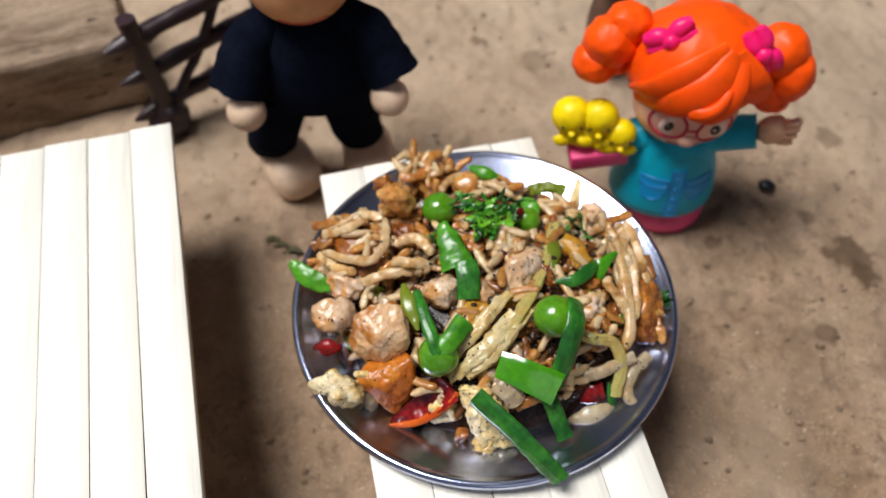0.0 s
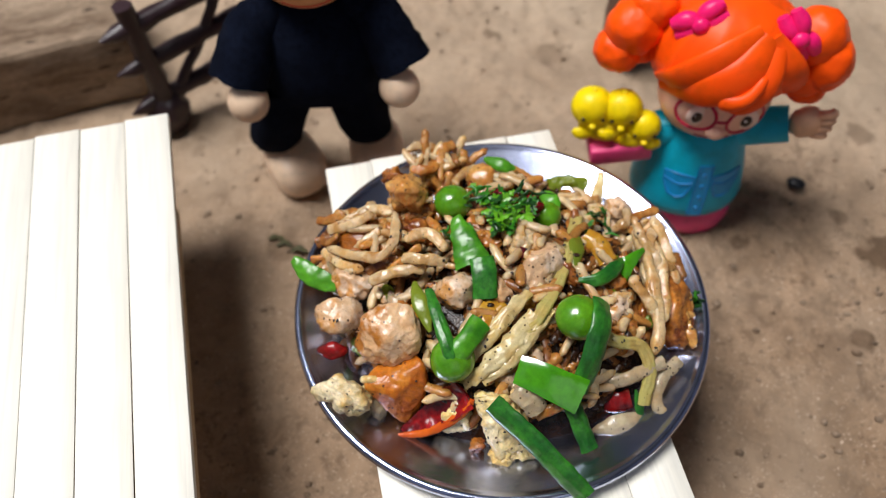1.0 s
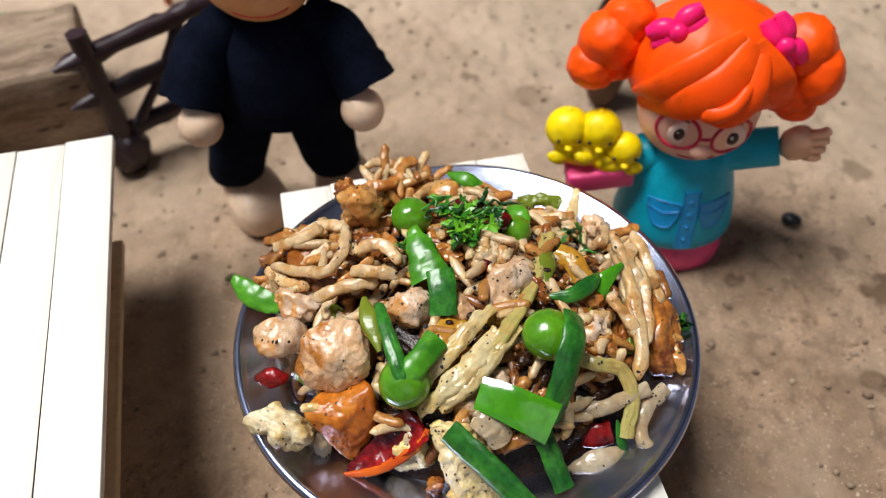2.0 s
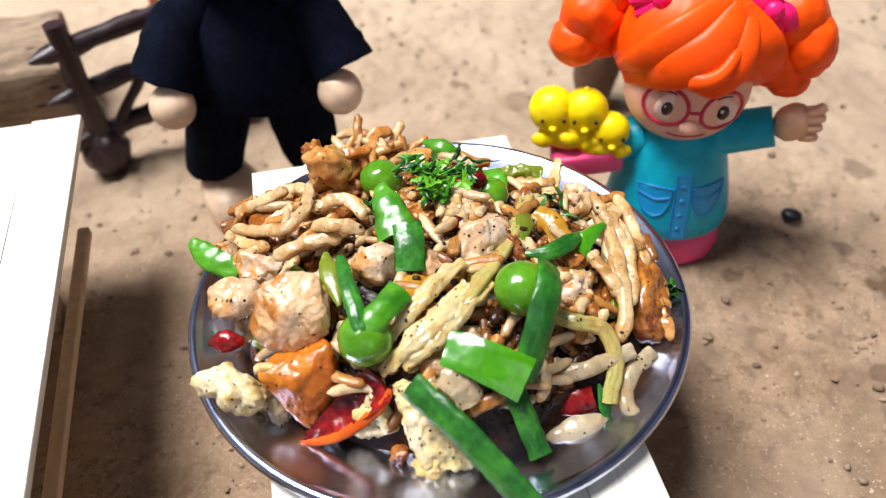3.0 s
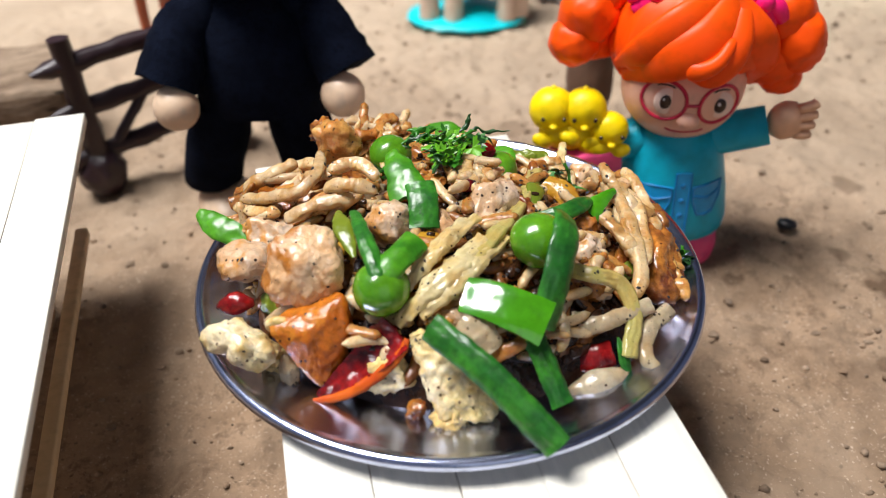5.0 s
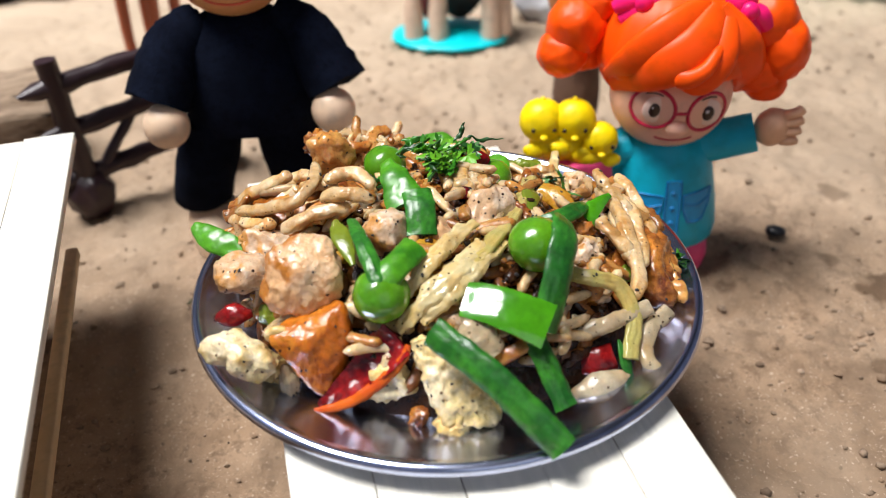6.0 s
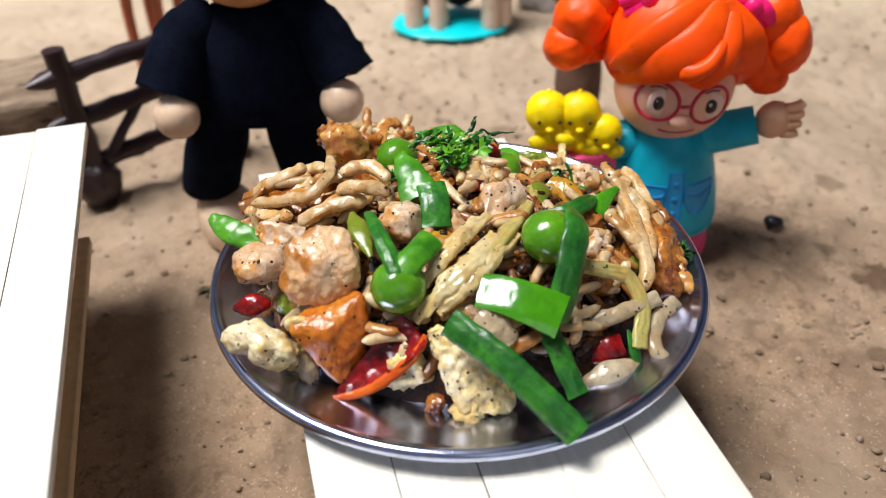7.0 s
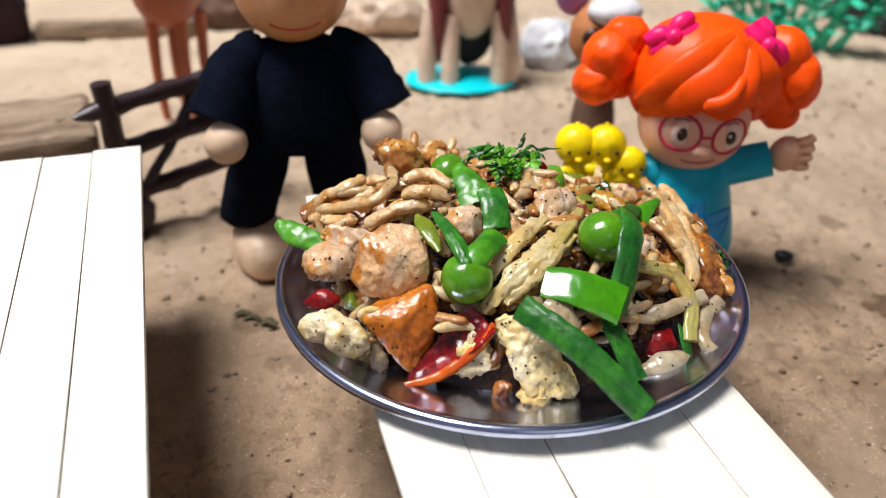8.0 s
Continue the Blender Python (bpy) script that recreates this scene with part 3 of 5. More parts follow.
def heap_core():
    bm = bmesh.new()
    k, n = 64, 22
    rings = []
    for i in range(n + 1):
        r = i / n
        ring = []
        for j in range(k):
            a = 2 * math.pi * j / k
            ca, sa = math.cos(a), math.sin(a)
            x, y = HX + (33.0 if ca > 0 else 30.5) * r * ca, HY + (32.0 if sa > 0 else 27.5) * r * sa
            z = heap_z(x, y)
            q = Vector((x, y, z)) * 0.35
            z += (0.9 * noise.noise(q) + 0.5 * noise.noise(q * 2.6)) * (1 - r) - (0.4 if i == n else 0)
            ring.append(bm.verts.new((x, y, z)))
        rings.append(ring)
    for a, b in zip(rings, rings[1:]):
        for j in range(k):
            bm.faces.new((a[j], b[j], b[(j + 1) % k], a[(j + 1) % k]))
    bmesh.ops.remove_doubles(bm, verts=bm.verts[:], dist=0.01)
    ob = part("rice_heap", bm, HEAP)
    tagged(ob, "heap core of sauced fried rice, shade painted into its colour", "fried rice", kind="stuff")


heap_core()


def grain_mesh(name, length, r, bow, mat, seed):
    pts = [(-length / 2, 0, 0), (0, bow, 0.1), (length / 2, 0, 0)]
    bm = sweep(pts, round_section(r, r * 0.88, 10), 13, taper=lambda u: blunt(u) * (0.9 + 0.1 * math.sin(math.pi * u)), wobble=0.16, seed=seed)
    ob = part(name, bm, mat)
    me = ob.data
    bpy.data.objects.remove(ob)
    return me


GRAINS = [grain_mesh("rice_grain", L, r, b, m, i) for i, (L, r, b, m) in enumerate([
    (6.6, 0.86, 0.4, RICE), (7.2, 0.9, 0.6, RICEPALE), (6.2, 0.92, 0.2, RICEPALE), (7.8, 0.86, -0.5, RICEPALE), (5.8, 0.95, 0.2, RICE), (8.2, 0.84, 1.0, RICEPALE)])]


def grain(k, x, y, z, yaw, pitch=0, roll=0):
    ob = new("rice_grain", GRAINS[k % len(GRAINS)])
    ob.matrix_world = pose(x * MM, y * MM, z * MM, roll, pitch, yaw)
    return tagged(ob, "cooked long rice grain flecked with spice", "rice grain", group="rice grains on the plate")


def scattered_grains(count, seed):
    """Grains lying over the heap, following its slope."""
    rng = random.Random(seed)
    for i in range(count):
        a, r = rng.uniform(0, 2 * math.pi), math.sqrt(rng.uniform(0.0, 1.0)) * 0.95
        x, y = HX + 31 * r * math.cos(a), HY + (31 if math.sin(a) > 0 else 25) * r * math.sin(a)
        z = heap_z(x, y)
        gx = (heap_z(x + 1, y) - heap_z(x - 1, y)) / 2
        gy = (heap_z(x, y + 1) - heap_z(x, y - 1)) / 2
        nrm = Vector((-gx, -gy, 1)).normalized()
        d = Vector((math.cos(a * 7 + i), math.sin(a * 7 + i), 0))
        d = (d - nrm * d.dot(nrm)).normalized()
        d = (d + nrm * rng.uniform(-0.25, 0.35)).normalized()
        side = nrm.cross(d).normalized()
        up = d.cross(side)
        m = Matrix((d, side, up)).transposed().to_4x4()
        ob = new("rice_grain", GRAINS[rng.randrange(len(GRAINS))])
        ob.matrix_world = Matrix.Translation(((x + nrm.x) * MM, (y + nrm.y) * MM, (z + rng.uniform(0.8, 2.4)) * MM)) @ m @ Matrix.Diagonal((rng.uniform(0.9, 1.15), rng.uniform(0.8, 1.1), rng.uniform(0.75, 1.0), 1))
        tagged(ob, "cooked long rice grain flecked with spice", "rice grain", group="rice grains on the plate")


scattered_grains(120, 5)


def grain_bed(count, seed):
    """The layer of grains beneath, packed too close to count."""
    rng = random.Random(seed)
    verts, faces, slots = [], [], []
    for i in range(count):
        a, r = rng.uniform(0, 2 * math.pi), math.sqrt(rng.uniform(0.0, 1.0)) * 0.97
        x, y = HX + 31.5 * r * math.cos(a), HY + (31 if math.sin(a) > 0 else 25.5) * r * math.sin(a)
        nrm = Vector((heap_z(x - 1, y) - heap_z(x + 1, y), heap_z(x, y - 1) - heap_z(x, y + 1), 2)).normalized()
        d = Vector((rng.gauss(0, 1), rng.gauss(0, 1), 0))
        d = ((d - nrm * d.dot(nrm)).normalized() + nrm * rng.uniform(-0.2, 0.3)).normalized()
        side = nrm.cross(d).normalized()
        m = Matrix.Translation(Vector((x, y, heap_z(x, y) + rng.uniform(-0.4, 0.7))) * MM) @ Matrix((d, side, d.cross(side))).transposed().to_4x4()
        k = rng.randrange(len(GRAINS))
        base = len(verts)
        verts += [tuple(m @ v.co) for v in GRAINS[k].vertices]
        faces += [[base + q for q in f.vertices] for f in GRAINS[k].polygons]
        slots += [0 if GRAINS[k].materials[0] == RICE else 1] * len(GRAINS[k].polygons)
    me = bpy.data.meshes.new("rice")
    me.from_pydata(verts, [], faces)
    # bed takes the shade-dark tones so the lower grains look deep
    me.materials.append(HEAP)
    me.materials.append(RICESHADED)
    me.polygons.foreach_set("material_index", slots)
    me.polygons.foreach_set("use_smooth", [True] * len(faces))
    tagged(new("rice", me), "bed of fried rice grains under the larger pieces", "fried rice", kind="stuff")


grain_bed(300, 23)


def rice_clump(c, r, count, seed):
    """Grains leaning together in a small pile."""
    rng = random.Random(seed)
    # cores not in orange sauce take the shade-dark heap tone
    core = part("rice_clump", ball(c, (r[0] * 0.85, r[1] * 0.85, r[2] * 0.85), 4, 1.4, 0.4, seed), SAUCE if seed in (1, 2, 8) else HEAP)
    tagged(core, "clump of sauced rice in the heap, toned for its gaps", "fried rice")
    for i in range(count):
        a, e = rng.uniform(0, 2 * math.pi), rng.uniform(0.05, 1.5)
        nrm = Vector((math.cos(a) * math.cos(e), math.sin(a) * math.cos(e), math.sin(e)))
        p = Vector((c[0] + r[0] * nrm.x, c[1] + r[1] * nrm.y, c[2] + r[2] * nrm.z))
        t = Vector((rng.gauss(0, 1), rng.gauss(0, 1), rng.gauss(0, 1)))
        t = (t - nrm * t.dot(nrm)).normalized() + nrm * rng.uniform(-0.15, 0.25)
        t.normalize()
        side = nrm.cross(t).normalized()
        m = Matrix((t, side, t.cross(side))).transposed().to_4x4()
        ob = new("rice_grain", GRAINS[rng.randrange(len(GRAINS))])
        ob.matrix_world = Matrix.Translation(p * MM) @ m @ Matrix.Diagonal((rng.uniform(0.7, 1.1), rng.uniform(0.7, 1.1), rng.uniform(0.7, 1.1), 1))
        tagged(ob, "cooked long rice grain flecked with spice", "rice grain", group="rice grains on the plate")


rice_clump((7.0, 105.5, 42.0), (6.4, 4.4, 4.8), 13, 1)
rice_clump((-4.0, 84.5, 44.6), (9.5, 7.5, 4.2), 14, 2)
rice_clump((23.0, 83.5, 48.0), (4.6, 4.0, 3.4), 10, 3)
rice_clump((41.0, 72.0, 41.5), (4.4, 4.0, 3.0), 10, 4)
rice_clump((36.0, 94.0, 41.5), (5.0, 4.0, 2.6), 10, 5)
rice_clump((48.0, 92.0, 40.0), (3.6, 4.0, 3.0), 9, 6)
rice_clump((22.0, 101.0, 44.0), (5.0, 3.6, 3.0), 12, 7)
rice_clump((-9.0, 91.0, 41.0), (4.4, 4.4, 3.4), 10, 8)
rice_clump((33.0, 60.0, 40.0), (4.6, 4.0, 3.0), 8, 9)


def crumbs(count, seed):
    """Pepper flakes and mince crumbs between the grains."""
    rng = random.Random(seed)
    for mat, label, share, size in ((DARK, "dark pepper flakes scattered over the rice", 0.45, (0.2, 0.45)), (HEAP, "brown mince crumbs between the rice grains", 0.4, (0.3, 0.7)), (RICE, "pale rice crumbs between the grains", 0.15, (0.3, 0.7))):
        P = []
        for i in range(int(count * share)):
            a, r = rng.uniform(0, 2 * math.pi), math.sqrt(rng.uniform(0, 1)) * 0.97
            x, y = HX + 31 * r * math.cos(a), HY + (31 if math.sin(a) > 0 else 25.5) * r * math.sin(a)
            s = rng.uniform(*size)
            P.append((ball((x, y, heap_z(x, y) + rng.uniform(0.6, 2.6)), (s, s * rng.uniform(0.6, 1), s * 0.7), 1, s * 0.5, 1.5 / s, i), mat))
        tagged(part("crumbs", P, None), label, "crumbs", kind="stuff")


crumbs(700, 12)


def fried_bits(count, seed):
    """Small torn bits of fried onion, pepper and meat strewn through the heap."""
    rng = random.Random(seed)
    P = []
    for i in range(count):
        a, r = rng.uniform(0, 2 * math.pi), math.sqrt(rng.uniform(0, 1)) * 0.96
        x, y = HX + 31 * r * math.cos(a), HY + (31 if math.sin(a) > 0 else 25.5) * r * math.sin(a)
        s = rng.uniform(0.7, 1.7)
        mat = (MEATBROWN, ONION, MEATBROWN, YELLOWPEP, MEATPALE, OLIVE, MEATBROWN)[i % 7]
        turn = (rng.uniform(-40, 40), rng.uniform(-40, 40), rng.uniform(0, 360))
        P.append((ball((x, y, heap_z(x, y) + rng.uniform(0.8, 2.0)), (s * rng.uniform(1.0, 1.9), s, s * rng.uniform(0.4, 0.8)), 3, s * 0.45, 0.9 / s, i, turn, 4, 0.7), mat))
    tagged(part("fried_bits", P, None), "small browned bits of onion, pepper and meat", "fried bits", kind="stuff")


fried_bits(110, 31)


def flake_mesh():
    ob = part("pepper_flake", ball((0, 0, 0), (0.42, 0.32, 0.14), 1, 0.16, 2.0, 3), DARK)
    me = ob.data
    bpy.data.objects.remove(ob)
    return me


FLAKE = flake_mesh()


def peppered(ob, count, seed):
    """Coarse pepper flakes stuck on the upper and front faces."""
    rng = random.Random(seed)
    vs = [v for v in ob.data.vertices if v.normal.z - 0.7 * v.normal.y > 0.35]
    for v in rng.sample(vs, min(count, len(vs))):
        f = new("pepper_flake", FLAKE)
        m = v.normal.to_track_quat("Z", "Y").to_matrix().to_4x4()
        k = 0.16 + 0.75 * rng.random() ** 4
        f.parent = ob
        f.matrix_basis = Matrix.Translation(v.co) @ m @ Matrix.Rotation(rng.uniform(0, 6.28), 4, "Z") @ Matrix.Diagonal((k, k, k, 1))
    return ob


def chunk(name, label, category, mat, c, r, seed, turn=(0, 0, 0), flats=5, lump=0.9, freq=0.32, flat=0.72, sub=4):
    ob = part(name, ball(c, r, sub, lump, freq, seed, turn, flats, flat), mat)
    return tagged(peppered(ob, int(3 + max(r) * 2.4), seed), label, category)


def slabbed(name, label, category, mat, a, b, w, t, seed, **more):
    ob = part(name, slab(a, b, w, t, seed, **more), mat)
    return tagged(peppered(ob, int(3 + w * 3.0), seed), label, category)


def hewn(name, label, category, mat, pts, bevel, lump, freq, seed, flecks=6):
    """A knife-cut piece: flat faces between the corners, softened edges, uneven skin."""
    bm = bmesh.new()
    for p in pts:
        bm.verts.new(p)
    got = bmesh.ops.convex_hull(bm, input=bm.verts[:])
    bmesh.ops.delete(bm, geom=[g for g in got["geom_interior"] if isinstance(g, bmesh.types.BMVert)], context="VERTS")
    bmesh.ops.dissolve_limit(bm, angle_limit=0.12, verts=bm.verts[:], edges=bm.edges[:])
    bmesh.ops.bevel(bm, geom=bm.edges[:], offset=bevel, segments=2, affect="EDGES", profile=0.5, clamp_overlap=True)
    bmesh.ops.triangulate(bm, faces=bm.faces[:])
    for _ in range(5):
        long = [e for e in bm.edges if e.calc_length() > 0.6]
        if long:
            bmesh.ops.subdivide_edges(bm, edges=long, cuts=1)
            bmesh.ops.triangulate(bm, faces=[f for f in bm.faces if len(f.verts) > 3])
    bmesh.ops.smooth_vert(bm, verts=bm.verts[:], factor=0.5, use_axis_x=True, use_axis_y=True, use_axis_z=True)
    bm.normal_update()
    off = Vector((seed * 3.17, seed * 1.31, seed * 2.23))
    moves = [(v, v.normal * lump * (noise.noise(v.co * freq + off) + 0.55 * noise.noise(v.co * freq * 2.6 + off) + 0.3 * noise.noise(v.co * freq * 5 + off) + 0.12 * noise.noise(v.co * freq * 11 + off))) for v in bm.verts]
    for v, d in moves:
        v.co += d
    bmesh.ops.recalc_face_normals(bm, faces=bm.faces[:])
    return tagged(peppered(part(name, bm, mat), flecks * 2, seed), label, category)


hewn("meat_chunk", "seared golden chunk of chicken with pepper flecks", "chicken", MEAT, [(-4.5, 65.9, 52.3), (-0.5, 69.0, 53.5), (4.4, 68.7, 52.8), (5.9, 64.4, 51.5), (0.2, 61.7, 52.1), (-6.0, 63.7, 46.6), (-4.0, 60.8, 44.2), (2.0, 60.0, 44.3), (6.5, 61.9, 45.4), (5.3, 68.7, 44.3), (-5.2, 69.0, 44.3)], 1.2, 0.6, 0.3, 3, 9)
hewn("meat_chunk", "glazed orange wedge of chicken near the rim", "chicken", MEATORANGE, [(7.0, 59.7, 47.4), (5.0, 62.8, 46.4), (-4.2, 57.0, 43.8), (-2.4, 61.0, 43.8), (3.2, 53.0, 35.6), (4.8, 54.4, 35.0), (7.4, 56.6, 42.6), (7.6, 61.0, 39.6), (0.0, 61.0, 37.5), (2.4, 55.8, 44.4)], 0.6, 0.28, 0.4, 14, 8)
chunk("meat_chunk", "pale peppered piece of chicken at the plate edge", "chicken", MEATPALE, (-9.6, 70.5, 44.4), (4.3, 4.2, 3.5), 21, (0, 12, 30), 6, 0.7, 0.45, 0.72)
chunk("meat_chunk", "small pink-brown piece of chicken among rice", "chicken", MEATPALE, (-7.6, 77.3, 44.8), (4.2, 3.2, 2.6), 24, (0, 10, -10), 4, 0.8, 0.5, 0.75)
slabbed("egg_piece", "yellow white scrambled egg piece at the rim", "egg", EGG, (-12.4, 57.4, 43.4), (-2.2, 54.8, 40.6), 2.9, 2.8, 31, lump=1.0, freq=0.4, flats=3)
tagged(part("egg_piece", ring_line([Vector((-2.4 + 1.45 * math.cos(q), 58.6 - 0.5 * math.sin(q), 43.0 + 1.3 * math.sin(q))) for q in np.linspace(0, 6.2832, 19)[:-1]], 0.7, True, 8), EGG), "small ring-shaped curl of scrambled egg", "egg")
chunk("egg_piece", "small brown fried egg crumb by the rim", "egg", EGG, (-3.4, 57.5, 37.6), (2.0, 1.8, 2.2), 34, (0, 0, 0), 2, 0.8, 0.7)
hewn("egg_piece", "long folded omelette piece beside a green strip", "egg", EGG, [(14.6, 55.9, 44.6), (20.6, 55.0, 46.2), (27.4, 48.8, 37.4), (25.4, 47.2, 36.4), (19.2, 47.6, 37.0), (16.0, 58.2, 41.6), (21.8, 57.4, 42.8), (28.0, 51.4, 35.2), (20.0, 50.6, 34.8)], 0.7, 0.75, 0.45, 37, 10)
chunk("egg_piece", "white crumbly egg piece under the omelette", "egg", EGG, (12.6, 54.0, 38.2), (3.2, 2.6, 3.0), 39, (0, 20, 0), 6, 1.0, 0.5, 0.7)
slabbed("meat_chunk", "pale roasted piece of chicken in the heap", "chicken", MEATPALE, (22.6, 74.0, 45.8), (29.2, 83.2, 51.0), 4.0, 3.8, 44, lump=0.9, freq=0.4, flats=5)
chunk("meat_chunk", "white peppered chicken cube in the heap", "chicken", MEATPALE, (11.8, 73.4, 49.4), (3.9, 3.4, 3.9), 47, (20, 0, 15), 7, 0.5, 0.5, 0.75)
chunk("meat_chunk", "brown edge of chicken beside a green square", "chicken", MEAT, (19.4, 74.6, 47.4), (2.6, 2.6, 3.4), 49, (10, 0, 0), 3, 0.5, 0.5, 0.78)
slabbed("meat_chunk", "dark glazed orange chicken at the far rim", "chicken", MEATBROWN, (51.0, 82.6, 42.6), (53.6, 69.8, 37.0), 4.2, 3.6, 52, lump=1.1, freq=0.4, flats=4)
chunk("meat_chunk", "orange browned chicken piece on top of rice", "chicken", AMBER, (1.6, 94.0, 50.2), (4.2, 3.6, 5.4), 55, (15, -10, 0), 5, 0.9, 0.5, 0.75)
chunk("meat_chunk", "crisp red-brown chicken tip above the rice", "chicken", MEATBROWN, (-1.4, 97.4, 51.0), (2.0, 1.8, 2.6), 57, (0, -15, 0), 2, 1.0, 0.8, 0.75)
chunk("meat_chunk", "smooth orange fried piece behind the peas", "chicken", AMBER, (15.8, 103.0, 45.0), (3.4, 3.0, 2.7), 58, (0, 0, 10), 3, 0.4, 0.4, 0.82)
chunk("meat_chunk", "small brown mince lump on the far side", "mince", MEATPALE, (43.0, 99.0, 41.2), (2.8, 2.4, 2.2), 61, (0, 0, 0), 3, 0.9, 0.7, 0.8)
chunk("meat_chunk", "small red-orange fried bit in the heap", "chicken", MEATBROWN, (40.6, 79.6, 45.2), (2.6, 2.2, 2.2), 63, (0, 0, 0), 3, 0.7, 0.6, 0.8)
chunk("meat_chunk", "rough mince piece in the rice heap", "mince", MEATPALE, (39.6, 73.4, 44.0), (3.6, 3.0, 2.6), 66, (0, 0, 30), 3, 1.0, 0.6, 0.8)
slabbed("meat_chunk", "small amber fried crumb on the steel", "crumb", MEATBROWN, (17.4, 51.0, 37.2), (15.4, 49.6, 34.4), 1.3, 1.2, 68, lump=0.5, freq=0.7)
chunk("egg_piece", "greenish egg crumb on the steel", "egg", EGG, (20.8, 48.6, 36.0), (2.2, 1.6, 1.8), 69, (0, 0, 0), 3, 0.8, 0.7, 0.8)
slabbed("onion_piece", "short white onion stub standing on the steel", "onion", ONION, (-1.9, 56.6, 39.4), (-1.2, 54.8, 34.7), 1.35, 1.2, 74, lump=0.35, freq=0.6, flats=6, flat=0.85)
chunk("mince_lump", "dark browned mince lump between the pieces", "mince", MEATBROWN, (39.0, 68.0, 42.6), (3.4, 2.8, 2.6), 71, (0, 0, 0), 3, 1.2, 0.6, 0.8)
chunk("mince_lump", "dark browned mince lump between the pieces", "mince", MEATBROWN, (2.0, 86.0, 48.6), (4.4, 3.0, 2.4), 73, (0, 0, 0), 3, 1.2, 0.6, 0.8)


def pea(label, c, r, seed):
    bm = ball(c, (r, r * 0.97, r * 0.95), 4, 0.12, 0.3, seed, (10 * seed, 5 * seed, 0))
    return tagged(part("pea", bm, PEA), label, "pea", group="peas on the plate")


pea("glossy whole green pea beside a leaf strip", (33.0, 68.4, 50.4), 4.1, 1)
pea("glossy green pea under two leaf strips", (11.6, 60.4, 48.2), 3.9, 2)
pea("bright green pea near the top of the heap", (10.2, 93.4, 48.9), 3.6, 3)
pea("half-hidden dull green pea behind coriander", (28.2, 92.4, 47.0), 3.0, 4)


def slice_of(name, label, category, mat, pts, w, t, curl, up=(0, -0.5, 0.85), n=14, taper=None, wobble=0.25, seed=0):
    veins = 0.025 if mat == CHIVE else 0.03 if mat in (CABBAGE, GREENCABBAGE) else 0.0
    bm = sweep(pts, strip_section(w, t, curl, 8, veins), n * 2, up, taper, wobble + 0.04, seed)
    ob = part(name, bm, mat)
    if mat in (CABBAGE, GREENCABBAGE, ONION, YELLOWPEP):
        peppered(ob, 7, seed + 500)
    return tagged(ob, label, category)


point = lambda u: 1.0 - 0.75 * abs(2 * u - 1) ** 1.7
slice_of("green_onion_strip", "long dark green onion strip hanging to the rim", "green onion", CHIVE, [(18.4, 52.8, 48.6), (25.2, 47.6, 46.2), (30.2, 43.8, 43.0), (34.2, 41.2, 39.8)], 1.95, 0.5, 0.5, (-0.3, -0.72, 0.62), 18, None, 0.12, 1)
slice_of("pepper_slice", "bright glossy green pepper rectangle", "green pepper", PEPPER, [(22.6, 59.2, 48.3), (26.0, 57.8, 48.6), (29.6, 56.4, 48.0), (33.4, 55.4, 46.6)], 2.6, 1.0, -0.1, (-0.14, -0.47, 0.87), 14, lambda u: 0.95 + 0.25 * u, 0.04, 2)
slice_of("green_onion_strip", "dark green onion strip bent over a pea", "green onion", CHIVE, [(36.4, 70.0, 53.2), (36.4, 66.4, 53.8), (35.4, 62.6, 52.0), (34.2, 59.2, 48.2), (33.0, 57.4, 44.2)], 2.1, 0.5, 0.5, (0.35, -0.75, 0.55), 18, None, 0.12, 3)
slice_of("green_onion_strip", "dark green onion strip below the pepper slice", "green onion", CHIVE, [(31.6, 56.2, 44.2), (33.4, 53.2, 41.6), (35.6, 49.6, 37.8)], 1.6, 0.5, 0.4, (0.3, -0.7, 0.65), 12, None, 0.15, 4)
slice_of("green_onion_strip", "upright dark green leaf strip over a pea", "green onion", CHIVE, [(7.0, 71.4, 53.0), (8.8, 66.0, 53.4), (10.8, 61.2, 52.3), (12.2, 58.6, 50.4)], 1.5, 0.45, 0.35, (0.2, -0.62, 0.75), 14, lambda u: 0.45 + 0.55 * u ** 0.6, 0.12, 5)
slice_of("green_onion_strip", "folded bright green leaf piece on a pea", "green onion", LEAFLIGHT, [(11.6, 59.3, 50.8), (13.6, 61.6, 52.0), (16.2, 65.8, 52.3)], 1.9, 0.45, 0.5, (-0.1, -0.7, 0.7), 12, None, 0.15, 6)
slice_of("pepper_slice", "olive green pepper sliver beside chicken", "green pepper", OLIVE, [(4.2, 73.8, 51.4), (5.6, 69.4, 51.6), (7.6, 64.6, 50.2)], 1.4, 0.5, 0.3, (0.1, -0.6, 0.78), 10, point, 0.12, 7)
slice_of("green_onion_strip", "square dark green onion piece on the heap", "green onion", CHIVE, [(16.0, 78.0, 53.4), (16.6, 75.0, 52.3), (16.8, 71.8, 49.8)], 2.2, 0.55, 0.4, (0.1, -0.62, 0.78), 10, None, 0.08, 8)
slice_of("pepper_slice", "bright green pepper flake under coriander", "green pepper", LEAFLIGHT, [(11.2, 86.6, 53.6), (12.8, 82.4, 52.6), (14.6, 78.4, 50.6)], 3.0, 0.7, 0.6, (0.0, -0.6, 0.8), 12, lambda u: 0.3 + 0.8 * u ** 0.7, 0.3, 9)
